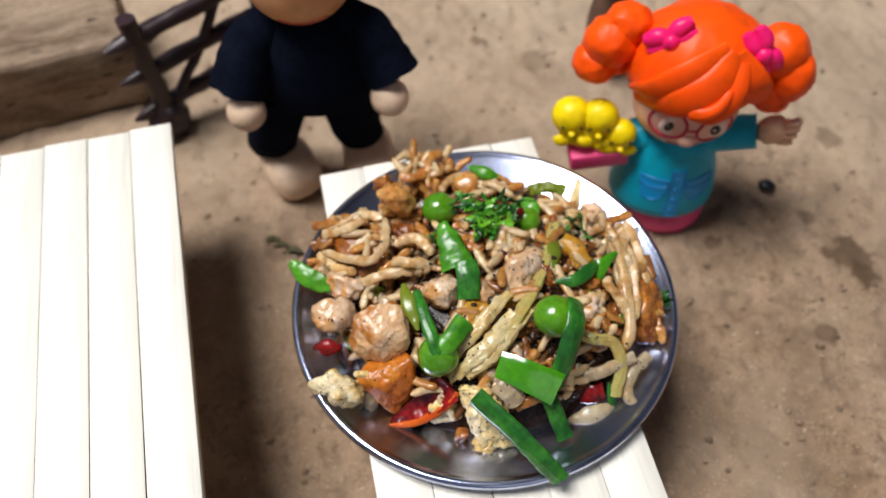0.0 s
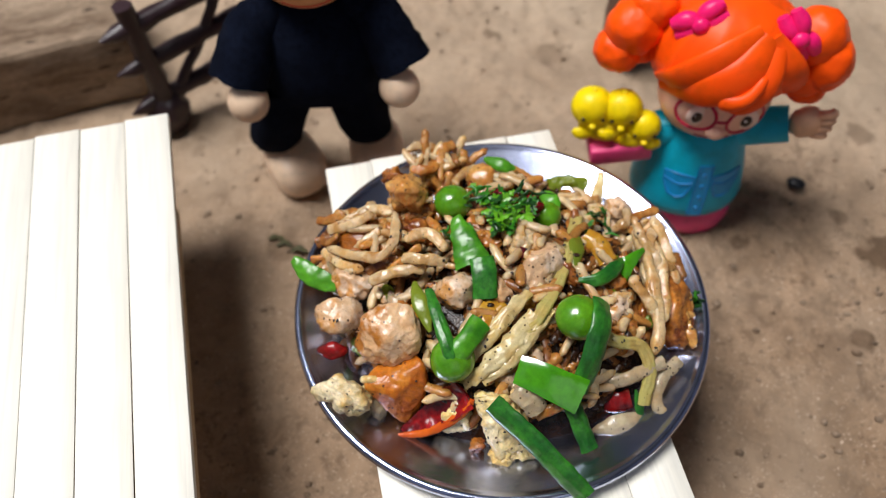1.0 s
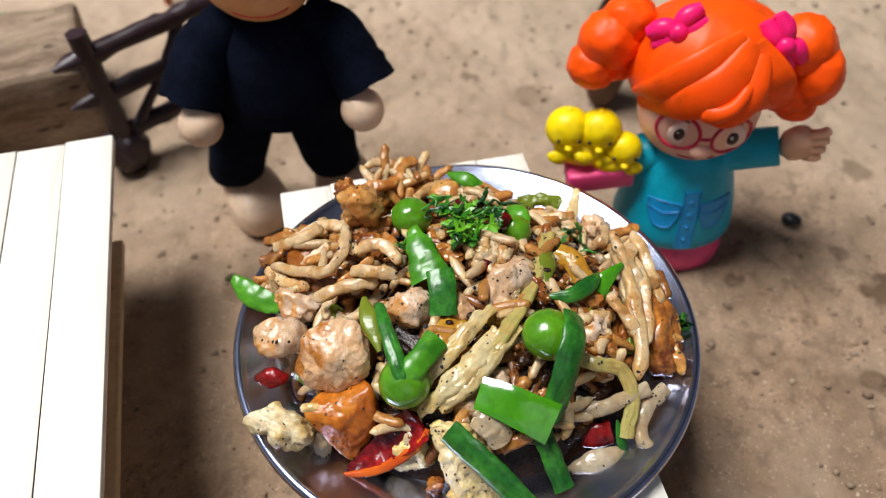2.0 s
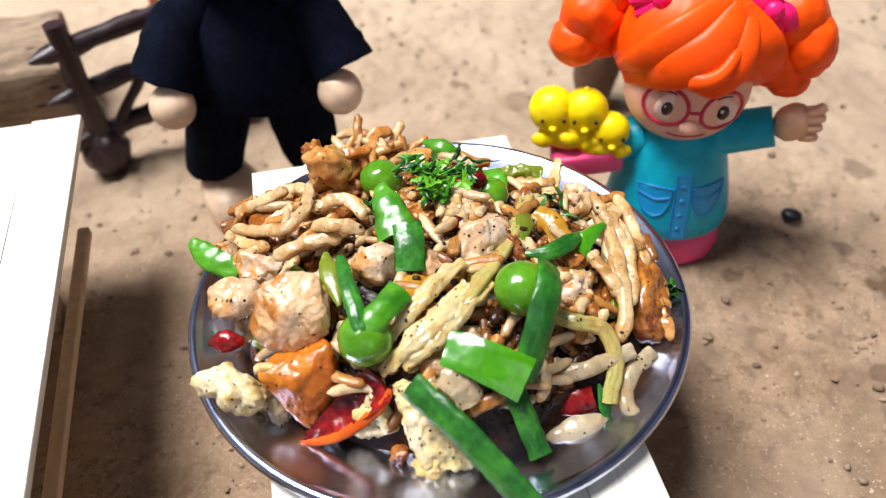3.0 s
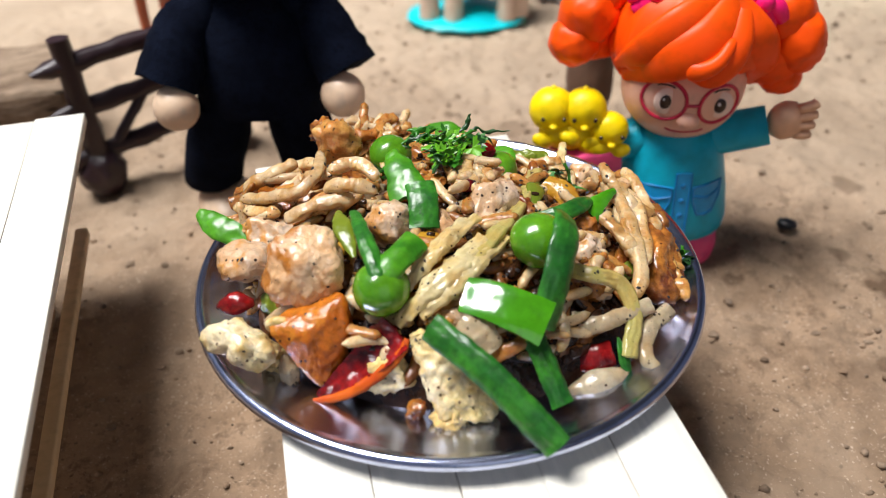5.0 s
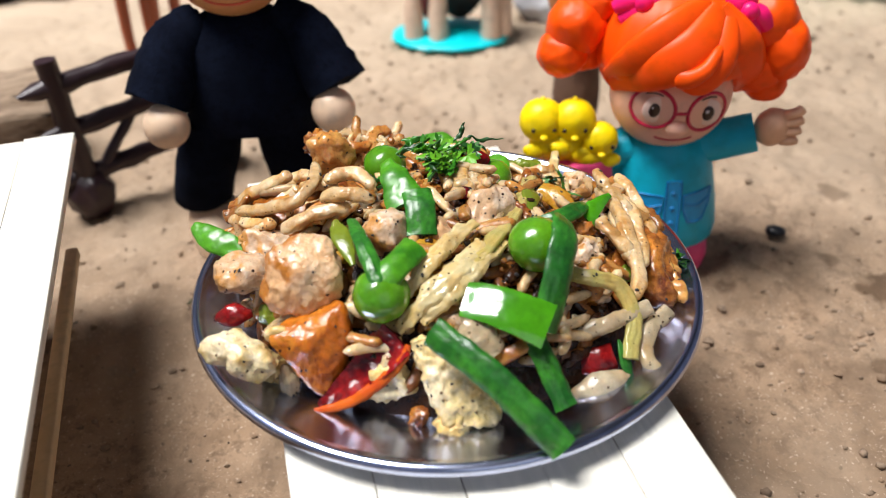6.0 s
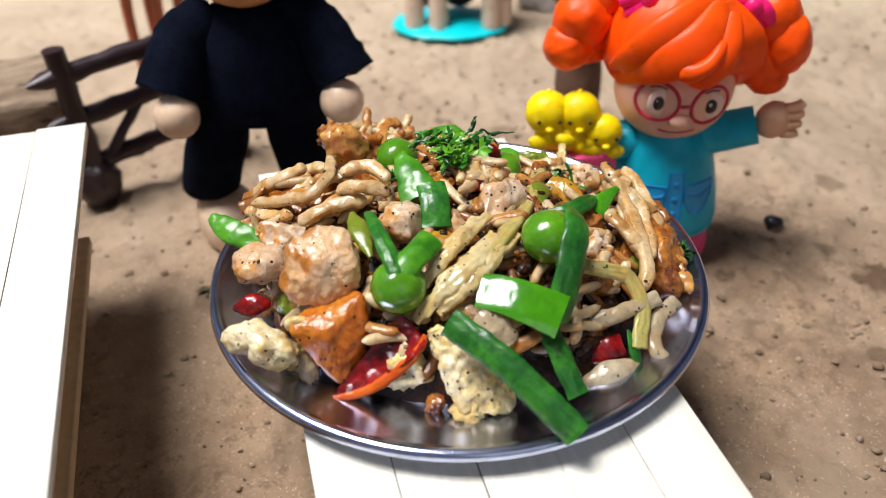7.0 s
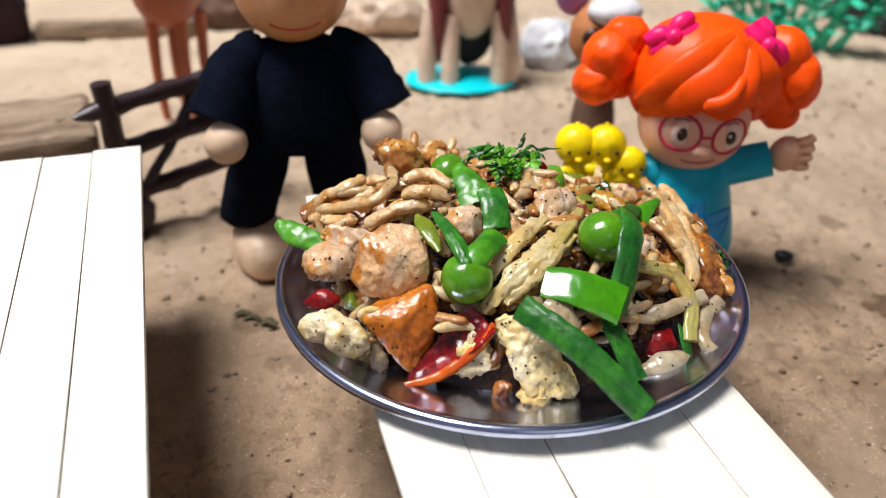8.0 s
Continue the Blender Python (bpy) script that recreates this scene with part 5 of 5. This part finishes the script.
# ---- dolls and toys ----
def felt_doll():
    """Wooden doll in a navy felt suit, turned a little."""
    m = mpose(-22.6, 141.0, 0, 0, 0, 10)
    P = []

    def add(bm, mat):
        bmesh.ops.transform(bm, matrix=m, verts=bm.verts)
        P.append((bm, mat))
    for sx in (-1, 1):
        hx, hy = -3.7 - 0.4 * sx, 4.2
        shoe = ball((0, 0, 0), (1, 1, 1), 4)
        for v in shoe.verts:
            e = [math.copysign(abs(q) ** 0.74, q) for q in v.co]
            v.co = Vector((e[0] * 7.4, e[1] * 9.8, max(-0.78, e[2]) * (7.4 + 1.6 * e[1])))
        bmesh.ops.transform(shoe, matrix=mpose(*((-34.0, 138.2, 5.6) if sx < 0 else (-12.6, 143.4, 5.6)), 0, 0, 36 if sx < 0 else 12), verts=shoe.verts)
        P.append((shoe, BEECH))
        leg = lathe([(0.1, 13.4), (6.0, 13.2), (6.8, 14.0), (7.1, 18), (7.4, 26), (6.5, 36)], (sx * 12.6 + hx, -1 + hy, 0), 28)
        for v in leg.verts:
            v.co += Vector((noise.noise(v.co * 0.2), noise.noise(v.co * 0.2 + Vector((5, 1, 2))), 0)) * 0.6
            up = max(0.0, v.co.z - 12) / 24
            v.co.x -= (sx * 4.8 + hx * 0.6) * up
            v.co.y -= hy * up
        add(leg, NAVY)
        arm = sweep([(sx * 7.5, 1, 57.0), (sx * 14.0, -2.5, 53.0), (sx * 18.6, -7.6, 43.6)], round_section(5.4, 5.0, 16), 16, (0, -1, 0.3),
                    lambda u: 0.85 + 0.40 * u, 0.7, 3 + sx)
        add(arm, NAVY)
        add(ball((sx * 17.3, -10.6, 39.6), (4.7, 4.6, 4.9), 4), BEECH)
    body = lathe([(0.1, 33), (8, 33.2), (13.6, 34), (14.6, 38), (14.2, 46), (12.0, 54), (8.0, 58.5), (0.1, 60)], (0, 0, 0), 40)
    for v in body.verts:
        v.co.y *= 0.70
        v.co += v.co.normalized() * 0.6 * noise.noise(v.co * 0.18)
    add(body, NAVY)
    add(ball((0, 0.5, 70.8), (12.6, 12.0, 12.6), 4), FACEWOOD)
    hair = ball((0, 2.0, 72.6), (13.6, 13.0, 12.6), 4, 0.9, 0.35, 8)
    bmesh.ops.delete(hair, geom=[v for v in hair.verts if v.co.y < -3.6 and v.co.z < 78], context="VERTS")
    add(hair, HAIRBROWN)
    smile = []
    for a in np.linspace(-1.0, 1.0, 15):
        x, z = 6.4 * math.sin(a), 64.8 - 2.2 * math.cos(a * 1.2) + 0.6
        smile.append(Vector((x, 0.5 - 12.05 * math.sqrt(1 - (x / 12.6) ** 2 - ((z - 70.8) / 12.6) ** 2), z)))
    add(ring_line(smile, 0.28, False), LIPRED)
    ob = part("doll", P, None)
    tagged(ob, "wooden doll in a navy felt suit with bare wooden feet", "doll")


felt_doll()


def vinyl_doll():
    """Red-haired vinyl doll with round glasses that holds a tray of yellow toys."""
    P = []
    cx, cy = 67.2, 133.0
    fr, fc = (12.6, 10.8, 12.2), (cx, cy, 43.0)

    def face(x, z, lift=0.0):
        k = 1 - ((x - fc[0]) / fr[0]) ** 2 - ((z - fc[2]) / fr[2]) ** 2
        return Vector((x, fc[1] - fr[1] * math.sqrt(max(0.02, k)) - lift, z))
    base = lathe([(0.1, 0), (9.6, 0), (10.8, 0.8), (11.2, 3.5), (10.6, 7.2), (9.0, 9.2), (0.1, 9.4)], (0, 0, 0), 40)
    for v in base.verts:
        v.co.y *= 0.88
    bmesh.ops.transform(base, matrix=mpose(cx + 2.6, cy - 0.5, 0), verts=base.verts)
    P.append((base, PINK))
    body = lathe([(0.1, 8.4), (12.4, 8.4), (13.7, 9.4), (13.9, 12), (12.9, 18), (11.2, 25), (9.8, 30), (7.5, 34), (0.1, 36)], (0, 0, 0), 40)
    for v in body.verts:
        v.co.y *= 0.82
    bmesh.ops.transform(body, matrix=mpose(cx + 0.6, cy + 0.2, 0), verts=body.verts)
    P.append((body, TEAL))

    def bodyfront(x, z, lift=0.15):
        r = 13.9 - (z - 12) * 0.2
        k = 1 - ((x - cx - 0.6) / r) ** 2
        return Vector((x, cy + 0.2 - 0.82 * r * math.sqrt(max(0.03, k)) - lift, z))
    # pockets and button band, moulded and painted
    def patch(x0, x1, z0, z1, cut):
        nx, nz = 9, 9
        bm = bmesh.new()
        grid = {}
        for k, lift in enumerate((0.22, -0.5)):
            for a in range(nx):
                for b in range(nz):
                    v = b / (nz - 1)
                    x = (x0 + x1) / 2 + (a / (nx - 1) - 0.5) * (x1 - x0) * (1 - cut * (1 - v) ** 3)
                    grid[k, a, b] = bm.verts.new(bodyfront(x, z0 + (z1 - z0) * v, lift))
        for k in (0, 1):
            for a in range(nx - 1):
                for b in range(nz - 1):
                    bm.faces.new((grid[k, a, b], grid[k, a + 1, b], grid[k, a + 1, b + 1], grid[k, a, b + 1]))
        edge = [(a, 0) for a in range(nx)] + [(nx - 1, b) for b in range(1, nz)] + [(a, nz - 1) for a in range(nx - 2, -1, -1)] + [(0, b) for b in range(nz - 2, 0, -1)]
        for p, q in zip(edge, edge[1:] + edge[:1]):
            bm.faces.new((grid[0, p[0], p[1]], grid[0, q[0], q[1]], grid[1, q[0], q[1]], grid[1, p[0], p[1]]))
        bmesh.ops.recalc_face_normals(bm, faces=bm.faces[:])
        return bm
    for x0 in (59.6, 70.8):
        P.append((patch(x0, x0 + 6.8, 15.8, 22.6, 0.45), BLUEPRINT))
        path = [bodyfront(x, z, 0.25) for x, z in ((x0, 22.6), (x0 + 3.4, 22.8), (x0 + 6.8, 22.6), (x0 + 6.6, 19.5), (x0 + 5.2, 16.4), (x0 + 3.4, 15.8), (x0 + 1.6, 16.4), (x0 + 0.2, 19.5))]
        P.append((ring_line(path, 0.25), BLUELINE))
        P.append((ring_line([bodyfront(x0 + q, 20.8 - 0.5 * (2 - abs(q - 3.4) / 1.7), 0.3) for q in (0.2, 1.8, 3.4, 5.0, 6.6)], 0.22, False), BLUELINE))
    P.append((patch(67.0, 70.2, 10.6, 26.0, 0.0), BLUEPRINT))
    for x in (67.0, 70.2):
        P.append((ring_line([bodyfront(x, z, 0.25) for z in (10.6, 15, 19, 23, 26)], 0.22, False), BLUELINE))
    for z in (13.0, 16.4, 19.8, 23.2):
        P.append((ball(tuple(bodyfront(68.6, z, 0.2)), (0.65, 0.35, 0.65), 2), BLUELINE))
    P.append((ball(fc, fr, 4), SKIN))
    # hair: cap with strands, fringe, two bunches of curls
    cap = ball((cx + 0.2, cy + 2.0, 52.0), (15.8, 14.2, 14.0), 5)
    for v in cap.verts:
        d = v.co - Vector((cx, cy + 2, 52))
        a = math.atan2(d.x, -d.y)
        side = math.hypot(d.x, d.y) / 15.0
        ridge = min(1.0, side * side * 1.4) * (0.28 * math.sin(a * 11 + 0.05 * d.z) + 0.12 * math.sin(a * 23 + 1))
        v.co += d.normalized() * ridge
        if d.y < 0 and v.co.z < 49.4:
            v.co.z = 49.4 + (v.co.z - 49.4) * (0.15 if abs(d.x) < 11 else 0.55)
    P.append((cap, ORANGE))
    def cap_point(x, z, lift):
        k = 1 - ((x - cx - 0.2) / 15.8) ** 2 - ((z - 52.0) / 14.0) ** 2
        return (x, cy + 2.0 - 14.2 * math.sqrt(max(0.03, k)) - lift, z)
    for path, w in ((((5, 62.5), (0, 56.5), (-7, 51.5), (-13.0, 45.5)), 4.2), (((5, 62.5), (10, 56.0), (13.0, 49.5), (13.8, 43.0)), 3.8),
                    (((7, 61.0), (5.5, 55.0), (2.0, 50.2), (-2.2, 50.0)), 2.9), (((3, 63.5), (-5, 59), (-11, 53), (-14.2, 48)), 3.6)):
        line = [cap_point(cx + x, z, 0.2 + 0.4 * (w < 3)) for x, z in path]
        P.append((sweep(line, round_section(w, 1.5, 14), 20, (0, -1, 0.35), lambda u: 0.25 + 0.75 * math.sin(math.pi * min(0.97, 0.12 + u * 0.86))), ORANGE))
    P.append((sweep([cap_point(cx - 3.0, 51.4, 0.4), cap_point(cx - 0.8, 51.6, 1.6), cap_point(cx + 2.2, 53.6, 1.9), cap_point(cx + 5.0, 57.2, 0.8)], round_section(2.2, 1.9, 14), 18, (0, -1, 0.35), lambda u: blunt(u) * (1.0 - 0.5 * u)), ORANGE))
    for x, y, z, r in ((47.2, 137.0, 56.0, (6.2, 6.0, 6.2)), (44.6, 136.0, 50.4, (5.4, 5.0, 4.9)), (50.8, 138.5, 60.0, (5.4, 5.2, 4.6)), (49.6, 138.5, 49.6, (4.2, 4.2, 4.2))):
        P.append((ball((x, y, z), r, 4, 0.5, 0.3, int(x)), ORANGE))
    for x, y, z, r in ((84.4, 133.4, 57.4, (6.0, 6.0, 6.4)), (87.8, 131.4, 52.4, (5.2, 5.4, 6.6)), (84.2, 132.8, 48.4, (5.8, 5.4, 6.2)), (86.4, 132.4, 44.6, (4.4, 4.6, 4.0))):
        P.append((ball((x, y, z), r, 4, 0.5, 0.3, int(x)), ORANGE))
    # bows: two folded loops and a knot
    for a, c, b in (((54.8, 131.2, 60.4), (58.6, 130.6, 62.6), (62.4, 131.4, 65.0)), ((75.8, 130.0, 64.8), (78.2, 128.4, 61.4), (81.0, 128.0, 57.8))):
        a, b, c = Vector(a), Vector(b), Vector(c)
        d = (b - a).normalized()
        across = d.cross(Vector((0, -1, 0.3))).normalized()
        for end in (a, b):
            for s in (-1, 1):
                q = c.lerp(end, 1.0) + across * 1.35 * s
                loop = sweep([c + across * 0.3 * s, c.lerp(end, 0.55) + across * 1.2 * s, q + (end - c) * 0.22], round_section(1.9, 1.7, 12), 12, (0, -1, 0.3), lambda u: 0.5 + 0.6 * math.sin(math.pi * min(0.93, 0.1 + u * 0.85)))
                P.append((loop, MAGENTA))
        P.append((ball(tuple(c + Vector((0, -1.0, 0))), (1.9, 1.7, 1.9), 3), MAGENTA))
    # glasses, eyes, nose, mouth
    for ex, ez in ((61.6, 43.3), (72.4, 42.4)):
        P.append((ring_line([face(ex + 4.1 * math.cos(q), ez + 4.1 * math.sin(q), 0.15) for q in np.linspace(0, 2 * math.pi, 29)[:-1]], 0.38), GLASSRED))
        P.append((ball(tuple(face(ex + 0.3, ez, -0.25)), (2.5, 0.6, 2.9), 3), EYEWHITE))
        P.append((ball(tuple(face(ex + 0.1, ez, 0.2)), (1.2, 0.5, 1.6), 3), EYEBROWN))
        P.append((ball(tuple(face(ex - 0.3, ez + 0.6, 0.6)), (0.35, 0.25, 0.4), 2), WHITE))
        P.append((ring_line([face(ex - 1.6 + 0.8 * q, ez + 3.0 + 0.35 * math.sin(q * 0.8), 0.1) for q in range(5)], 0.16, False), EYEBROWN))
    P.append((ring_line([face(x, 42.8, 0.15) for x in (65.6, 67.0, 68.4)], 0.36, False), GLASSRED))
    P.append((ball(tuple(face(66.6, 39.4, 0.2)), (2.3, 1.7, 1.7), 3), SKIN))
    P.append((ring_line([face(66.6 + 4.2 * math.sin(q), 37.3 - 1.4 * math.cos(q), 0.05) for q in np.linspace(-1.1, 1.1, 11)], 0.22, False), GLASSRED))
    # arms
    P.append((sweep([(73.0, 133.0, 30.0), (79.0, 132.4, 31.4), (86.0, 131.0, 33.8)], round_section(4.4, 4.2, 14), 12, (0, 0, 1), lambda u: 1.1 - 0.1 * u), TEAL))
    P.append((ball((89.2, 130.4, 35.2), (4.0, 2.7, 4.4), 3, 0.3, 0.5, 4, (0, -15, 0)), HANDTAN))
    for q in range(4):
        P.append((sweep([(90.4, 129.8, 32.4 + q * 1.9), (93.0, 129.0, 32.6 + q * 2.2), (95.2 - 0.5 * abs(q - 1.5), 129.4, 32.8 + q * 2.4)], round_section(1.1, 1.1, 8), 8, (0, -1, 0), blunt), HANDTAN))
    P.append((sweep([(60.0, 133.0, 30.0), (55.5, 132.5, 28.6), (51.5, 131.5, 27.4)], round_section(4.2, 4.0, 14), 12, (0, 0, 1), lambda u: 1.1 - 0.2 * u), TEAL))
    P.append((ball((42.6, 133.8, 27.6), (2.4, 2.6, 3.0), 3), SKIN))
    # tray and yellow toys
    P.append((box((14.5, 7.5, 5.2), mpose(48.2, 129.6, 26.6, 0, -6, 6), 0.7), PINK))
    for x, y, z, r in ((40.6, 131.6, 37.2, (4.9, 4.4, 4.8)), (47.2, 131.0, 37.4, (4.7, 4.3, 4.8)), (52.6, 129.4, 33.6, (4.0, 3.6, 3.9)), (44.2, 131.4, 32.0, (6.2, 4.4, 3.9)), (50.4, 130.0, 30.2, (5.0, 3.8, 2.6))):
        P.append((ball((x, y, z), r, 4, 0.15, 0.4, int(x)), YELLOW))
    for x, y, z, t in ((38.6, 128.4, 31.4, 20), (49.0, 127.6, 31.2, -20), (55.0, 127.4, 29.6, -10), (44.0, 127.2, 32.6, 10)):
        P.append((ball((x, y, z), (2.3, 1.2, 1.6), 3, 0.2, 0.5, int(x), (0, t, 0)), YELLOW))
    for x, y, z in ((40.6, 135.0, 42.2), (47.2, 134.4, 42.4)):
        P.append((ball((x, y - 3, z - 0.6), (0.7, 0.9, 0.9), 2), YELLOW))
    for x, y, z in ((40.6, 127.0, 36.2), (47.0, 126.6, 36.2), (52.8, 125.8, 32.6)):
        P.append((ball((x, y, z - 0.8), (0.9, 1.0, 0.6), 2), YELLOW))
        for sx in (-1, 1):
            P.append((ball((x + sx * 2.2, y + 0.6, z + 0.6), (0.45, 0.4, 0.5), 2), EYEBROWN))
    ob = part("doll", P, None)
    tagged(ob, "vinyl doll with orange bunches, red glasses and yellow toy tray", "doll")


vinyl_doll()


def toy_fence():
    base = empty("toy_fence", -73, 156, 0)
    tagged(base, "dark purple-brown plastic toy fence with three rails", "toy fence")
    d = Vector((17, 15.2, 0)).normalized()

    def along(s, z):
        return (-73 + d.x * s, 156 + d.y * s, z)
    for s, top in ((0, 43), (37, 43)):
        under(part("post", sweep([along(s, 1), along(s, 20), along(s - 1, top)], round_section(3.0, 3.0, 10), 12, (0, -1, 0), lambda u: 1.05 - 0.2 * u, 0.5, int(s)), PLASTICBROWN), base)
        under(part("foot", ball(along(s, 6.0), (6.2, 5.6, 6.8), 4, 0.8, 0.3, int(s)), PLASTICBROWN), base)
    for k, z in enumerate((12, 25, 37)):
        under(part("rail", sweep([along(-9, z - 1), along(14, z), along(30, z + 0.6), along(43, z)], round_section(2.2, 2.5, 8), 20, (0, 0, 1), blunt, 0.8, k), PLASTICBROWN), base)
    under(part("brace", sweep([along(1, 8), along(14, 22), along(24, 36)], round_section(1.5, 1.5, 8), 12, (0, 0, 1), None, 0.6, 7), PLASTICBROWN), base)


toy_fence()


def timber():
    bm = box((120, 34, 25), mpose(0, 0, 0), 2.0, 2)
    bmesh.ops.subdivide_edges(bm, edges=[e for e in bm.edges if e.calc_length() > 15], cuts=14, use_grid_fill=True)
    for v in bm.verts:
        v.co += Vector((noise.noise(v.co * 0.08), noise.noise(v.co * 0.08 + Vector((9, 0, 0))), noise.noise(v.co * 0.07 + Vector((0, 9, 0))))) * 1.6
    bmesh.ops.transform(bm, matrix=mpose(-144.5, 159.2, 12.4, 0, 0, 24), verts=bm.verts)
    tagged(part("timber_block", bm, WEATHERED, smooth=False), "weathered grey-brown timber block lying on the mud", "timber")


timber()
leaf = part("leaf", sweep([(-152, 197, 5.0), (-132, 206, 9.5), (-110, 213, 5.0)], strip_section(8, 0.6, 2.0), 16, (0, 0, 1), point, 0.6, 3), LEAFGREEN)
tagged(leaf, "fresh green leaf lying behind the timber block", "leaf")

seed_ob = part("seed", ball((100.7, 140.4, 1.2), (2.5, 1.8, 1.3), 3, 0.2, 0.5, 2, (0, 0, -20)), BLACK)
tagged(seed_ob, "single shiny black seed lying on the mud", "seed")


def standing_toy():
    P = []
    P.append((ball((21.5, 274, 1.6), (22.5, 16.5, 1.9), 4, 0.8, 0.12, 6), CYAN))
    for x, y, top in ((8.0, 270.0, 30), (17.0, 268.0, 28), (36.5, 268.5, 30), (41.0, 272, 30)):
        P.append((sweep([(x, y - 1, 2.6), (x, y, 14), (x + (24 - x) * 0.1, y + 2, top)], round_section(3.3, 3.6, 12), 12, (0, -1, 0), lambda u: 1.15 - 0.2 * u), CREAM))
    P.append((ball((25, 276, 42.5), (12, 14, 25), 4), CREAM))
    for x in (12.6, 37.6):
        P.append((ball((x, 274, 33), (4.2, 9, 25), 4), MAROON))
    # dark body added behind the legs, standing in for the shaded gap
    P.append((ball((25, 284, 22), (11, 7, 18), 3), DARK))
    tagged(part("toy_figure", P, None), "cream and maroon plastic toy on a cyan base", "toy")


standing_toy()


def thin_legged_toy():
    P = []
    for x, y in ((-86, 236), (-82, 246), (-76, 236), (-72, 246)):
        P.append((sweep([(x + 1, y - 1, 0.6), (x, y, 16), (x + 1, y, 36)], round_section(1.6, 1.8, 10), 12, (0, -1, 0), lambda u: 0.85 + 0.5 * u), TOYORANGE))
    P.append((ball((-80, 242, 47), (11.5, 17, 15), 4, 0.5, 0.1, 3), TOYORANGE))
    tagged(part("toy_figure", P, None), "orange-brown plastic toy on four thin legs", "toy")


thin_legged_toy()


def plush_toy():
    P = [(ball((56.5, 187, 17), (6.4, 7, 18), 4, 0.4, 0.2, 1), TOYBROWN), (ball((57, 186, 46), (10, 9, 10), 4, 0.3, 0.2, 2), TOYTAN),
         (ball((52.4, 178.2, 47.2), (3.3, 1.6, 3.0), 3), EYEBROWN), (ball((58, 181, 54), (7.5, 6, 4), 3), WHITE), (ball((48, 191, 57), (5, 4, 7), 3), MAUVE)]
    tagged(part("toy_figure", P, None), "brown and orange plush toy with a white forehead", "toy")


plush_toy()


def toy_plant():
    base = empty("toy_plant", 172, 312, 0)
    tagged(base, "mint green plastic toy plant with spiky fronds", "toy plant")
    rng = random.Random(8)
    for k in range(24):
        x, y = 134 + 72 * ((k * 0.382) % 1), 304 + 22 * ((k * 0.618) % 1)
        z = 7 + 26 * ((k * 0.29) % 1)
        under(part("stem", sweep([(172 + (x - 172) * 0.7, 314, 0.5), (172 + (x - 172) * 0.85, (314 + y) / 2, z * 0.6), (x, y, z)], round_section(1.2, 1.2, 8), 8), MINT), base)
        for q in range(9):
            a, e = rng.uniform(0, 6.283), rng.uniform(-0.5, 0.9)
            L = rng.uniform(7, 12)
            tip = (x + L * math.cos(a) * math.cos(e), y + L * math.sin(a) * math.cos(e), max(1.0, z + L * math.sin(e)))
            mid = tuple((p + t) / 2 for p, t in zip((x, y, z + 2), tip))
            under(part("frond", sweep([(x, y, z), mid, tip], strip_section(2.3, 0.6, 0.4), 6, (0, 0, 1), point), MINT), base)


toy_plant()
tagged(part("cloth", ball((62, 300, 8), (13, 12, 11), 4, 5.0, 0.07, 5, (0, 0, 20)), WHITE), "crumpled white cloth on the mud", "cloth")
tagged(part("toy_block", box((14, 12, 42), mpose(-106, 348, 20.5, 0, 0, 15), 2.5, 3), BLUE), "bright blue plastic toy block standing on the mud", "toy block")
tagged(part("sack", ball((248, 352, 12), (40, 22, 30), 4, 7.0, 0.04, 5), DARK), "dark crumpled sack behind the toy plant", "sack")
tagged(part("cloth", ball((-14, 345, 8), (22, 14, 13), 4, 6.0, 0.06, 9), CREAM), "beige crumpled cloth on the mud", "cloth")

tagged(part("sack", ball((-196, 330, 14), (24, 18, 30), 4, 5.0, 0.05, 12), MAROONDARK), "dark maroon crumpled sack behind the timber", "sack")
tagged(part("cloth", ball((-78, 352, 7), (22, 11, 13), 4, 5.0, 0.07, 14), TOYBROWN), "brown crumpled cloth beside a blue block", "cloth")
plank = box((70, 9, 7), mpose(-134, 336, 3.2, 0, 0, 6), 1.0, 2)
tagged(part("plank", plank, WEATHERED), "short weathered plank lying on the mud", "plank")


def grit(count, seed):
    """Small stones and crumbs of earth lying on the mud."""
    rng = random.Random(seed)
    for mat, label, share in ((WEATHERED, "dark grit and crumbs of earth on the mud", 0.6), (MUD, "sandy crumbs of earth on the mud", 0.4)):
        P = []
        for i in range(int(count * share)):
            x, y = rng.uniform(-75, 190), rng.uniform(20, 330)
            s = 0.3 + 0.9 * rng.random() ** 3
            P.append((ball((x, y, bumps(x, y) - 0.3 + s * 0.25), (s, s * rng.uniform(0.6, 1), s * 0.6), 1, s * 0.5, 1.2 / s, i), mat))
        tagged(part("grit", P, None), label, "grit", kind="stuff")


grit(2600, 21)
for x, y in ((-34.0, 114.5), (-30.0, 113.0), (-36.6, 116.4)):
    scrap = part("leaf_scrap", sweep([(x - 2.4, y, 0.7), (x, y + 0.8, 1.4), (x + 2.2, y - 0.4, 0.7)], strip_section(0.8, 0.25, 0.2), 8, (0, 0, 1), point, 0.4, int(x)), DRYLEAF)
    tagged(scrap, "tiny dried olive leaf scrap on the mud", "leaf scrap")
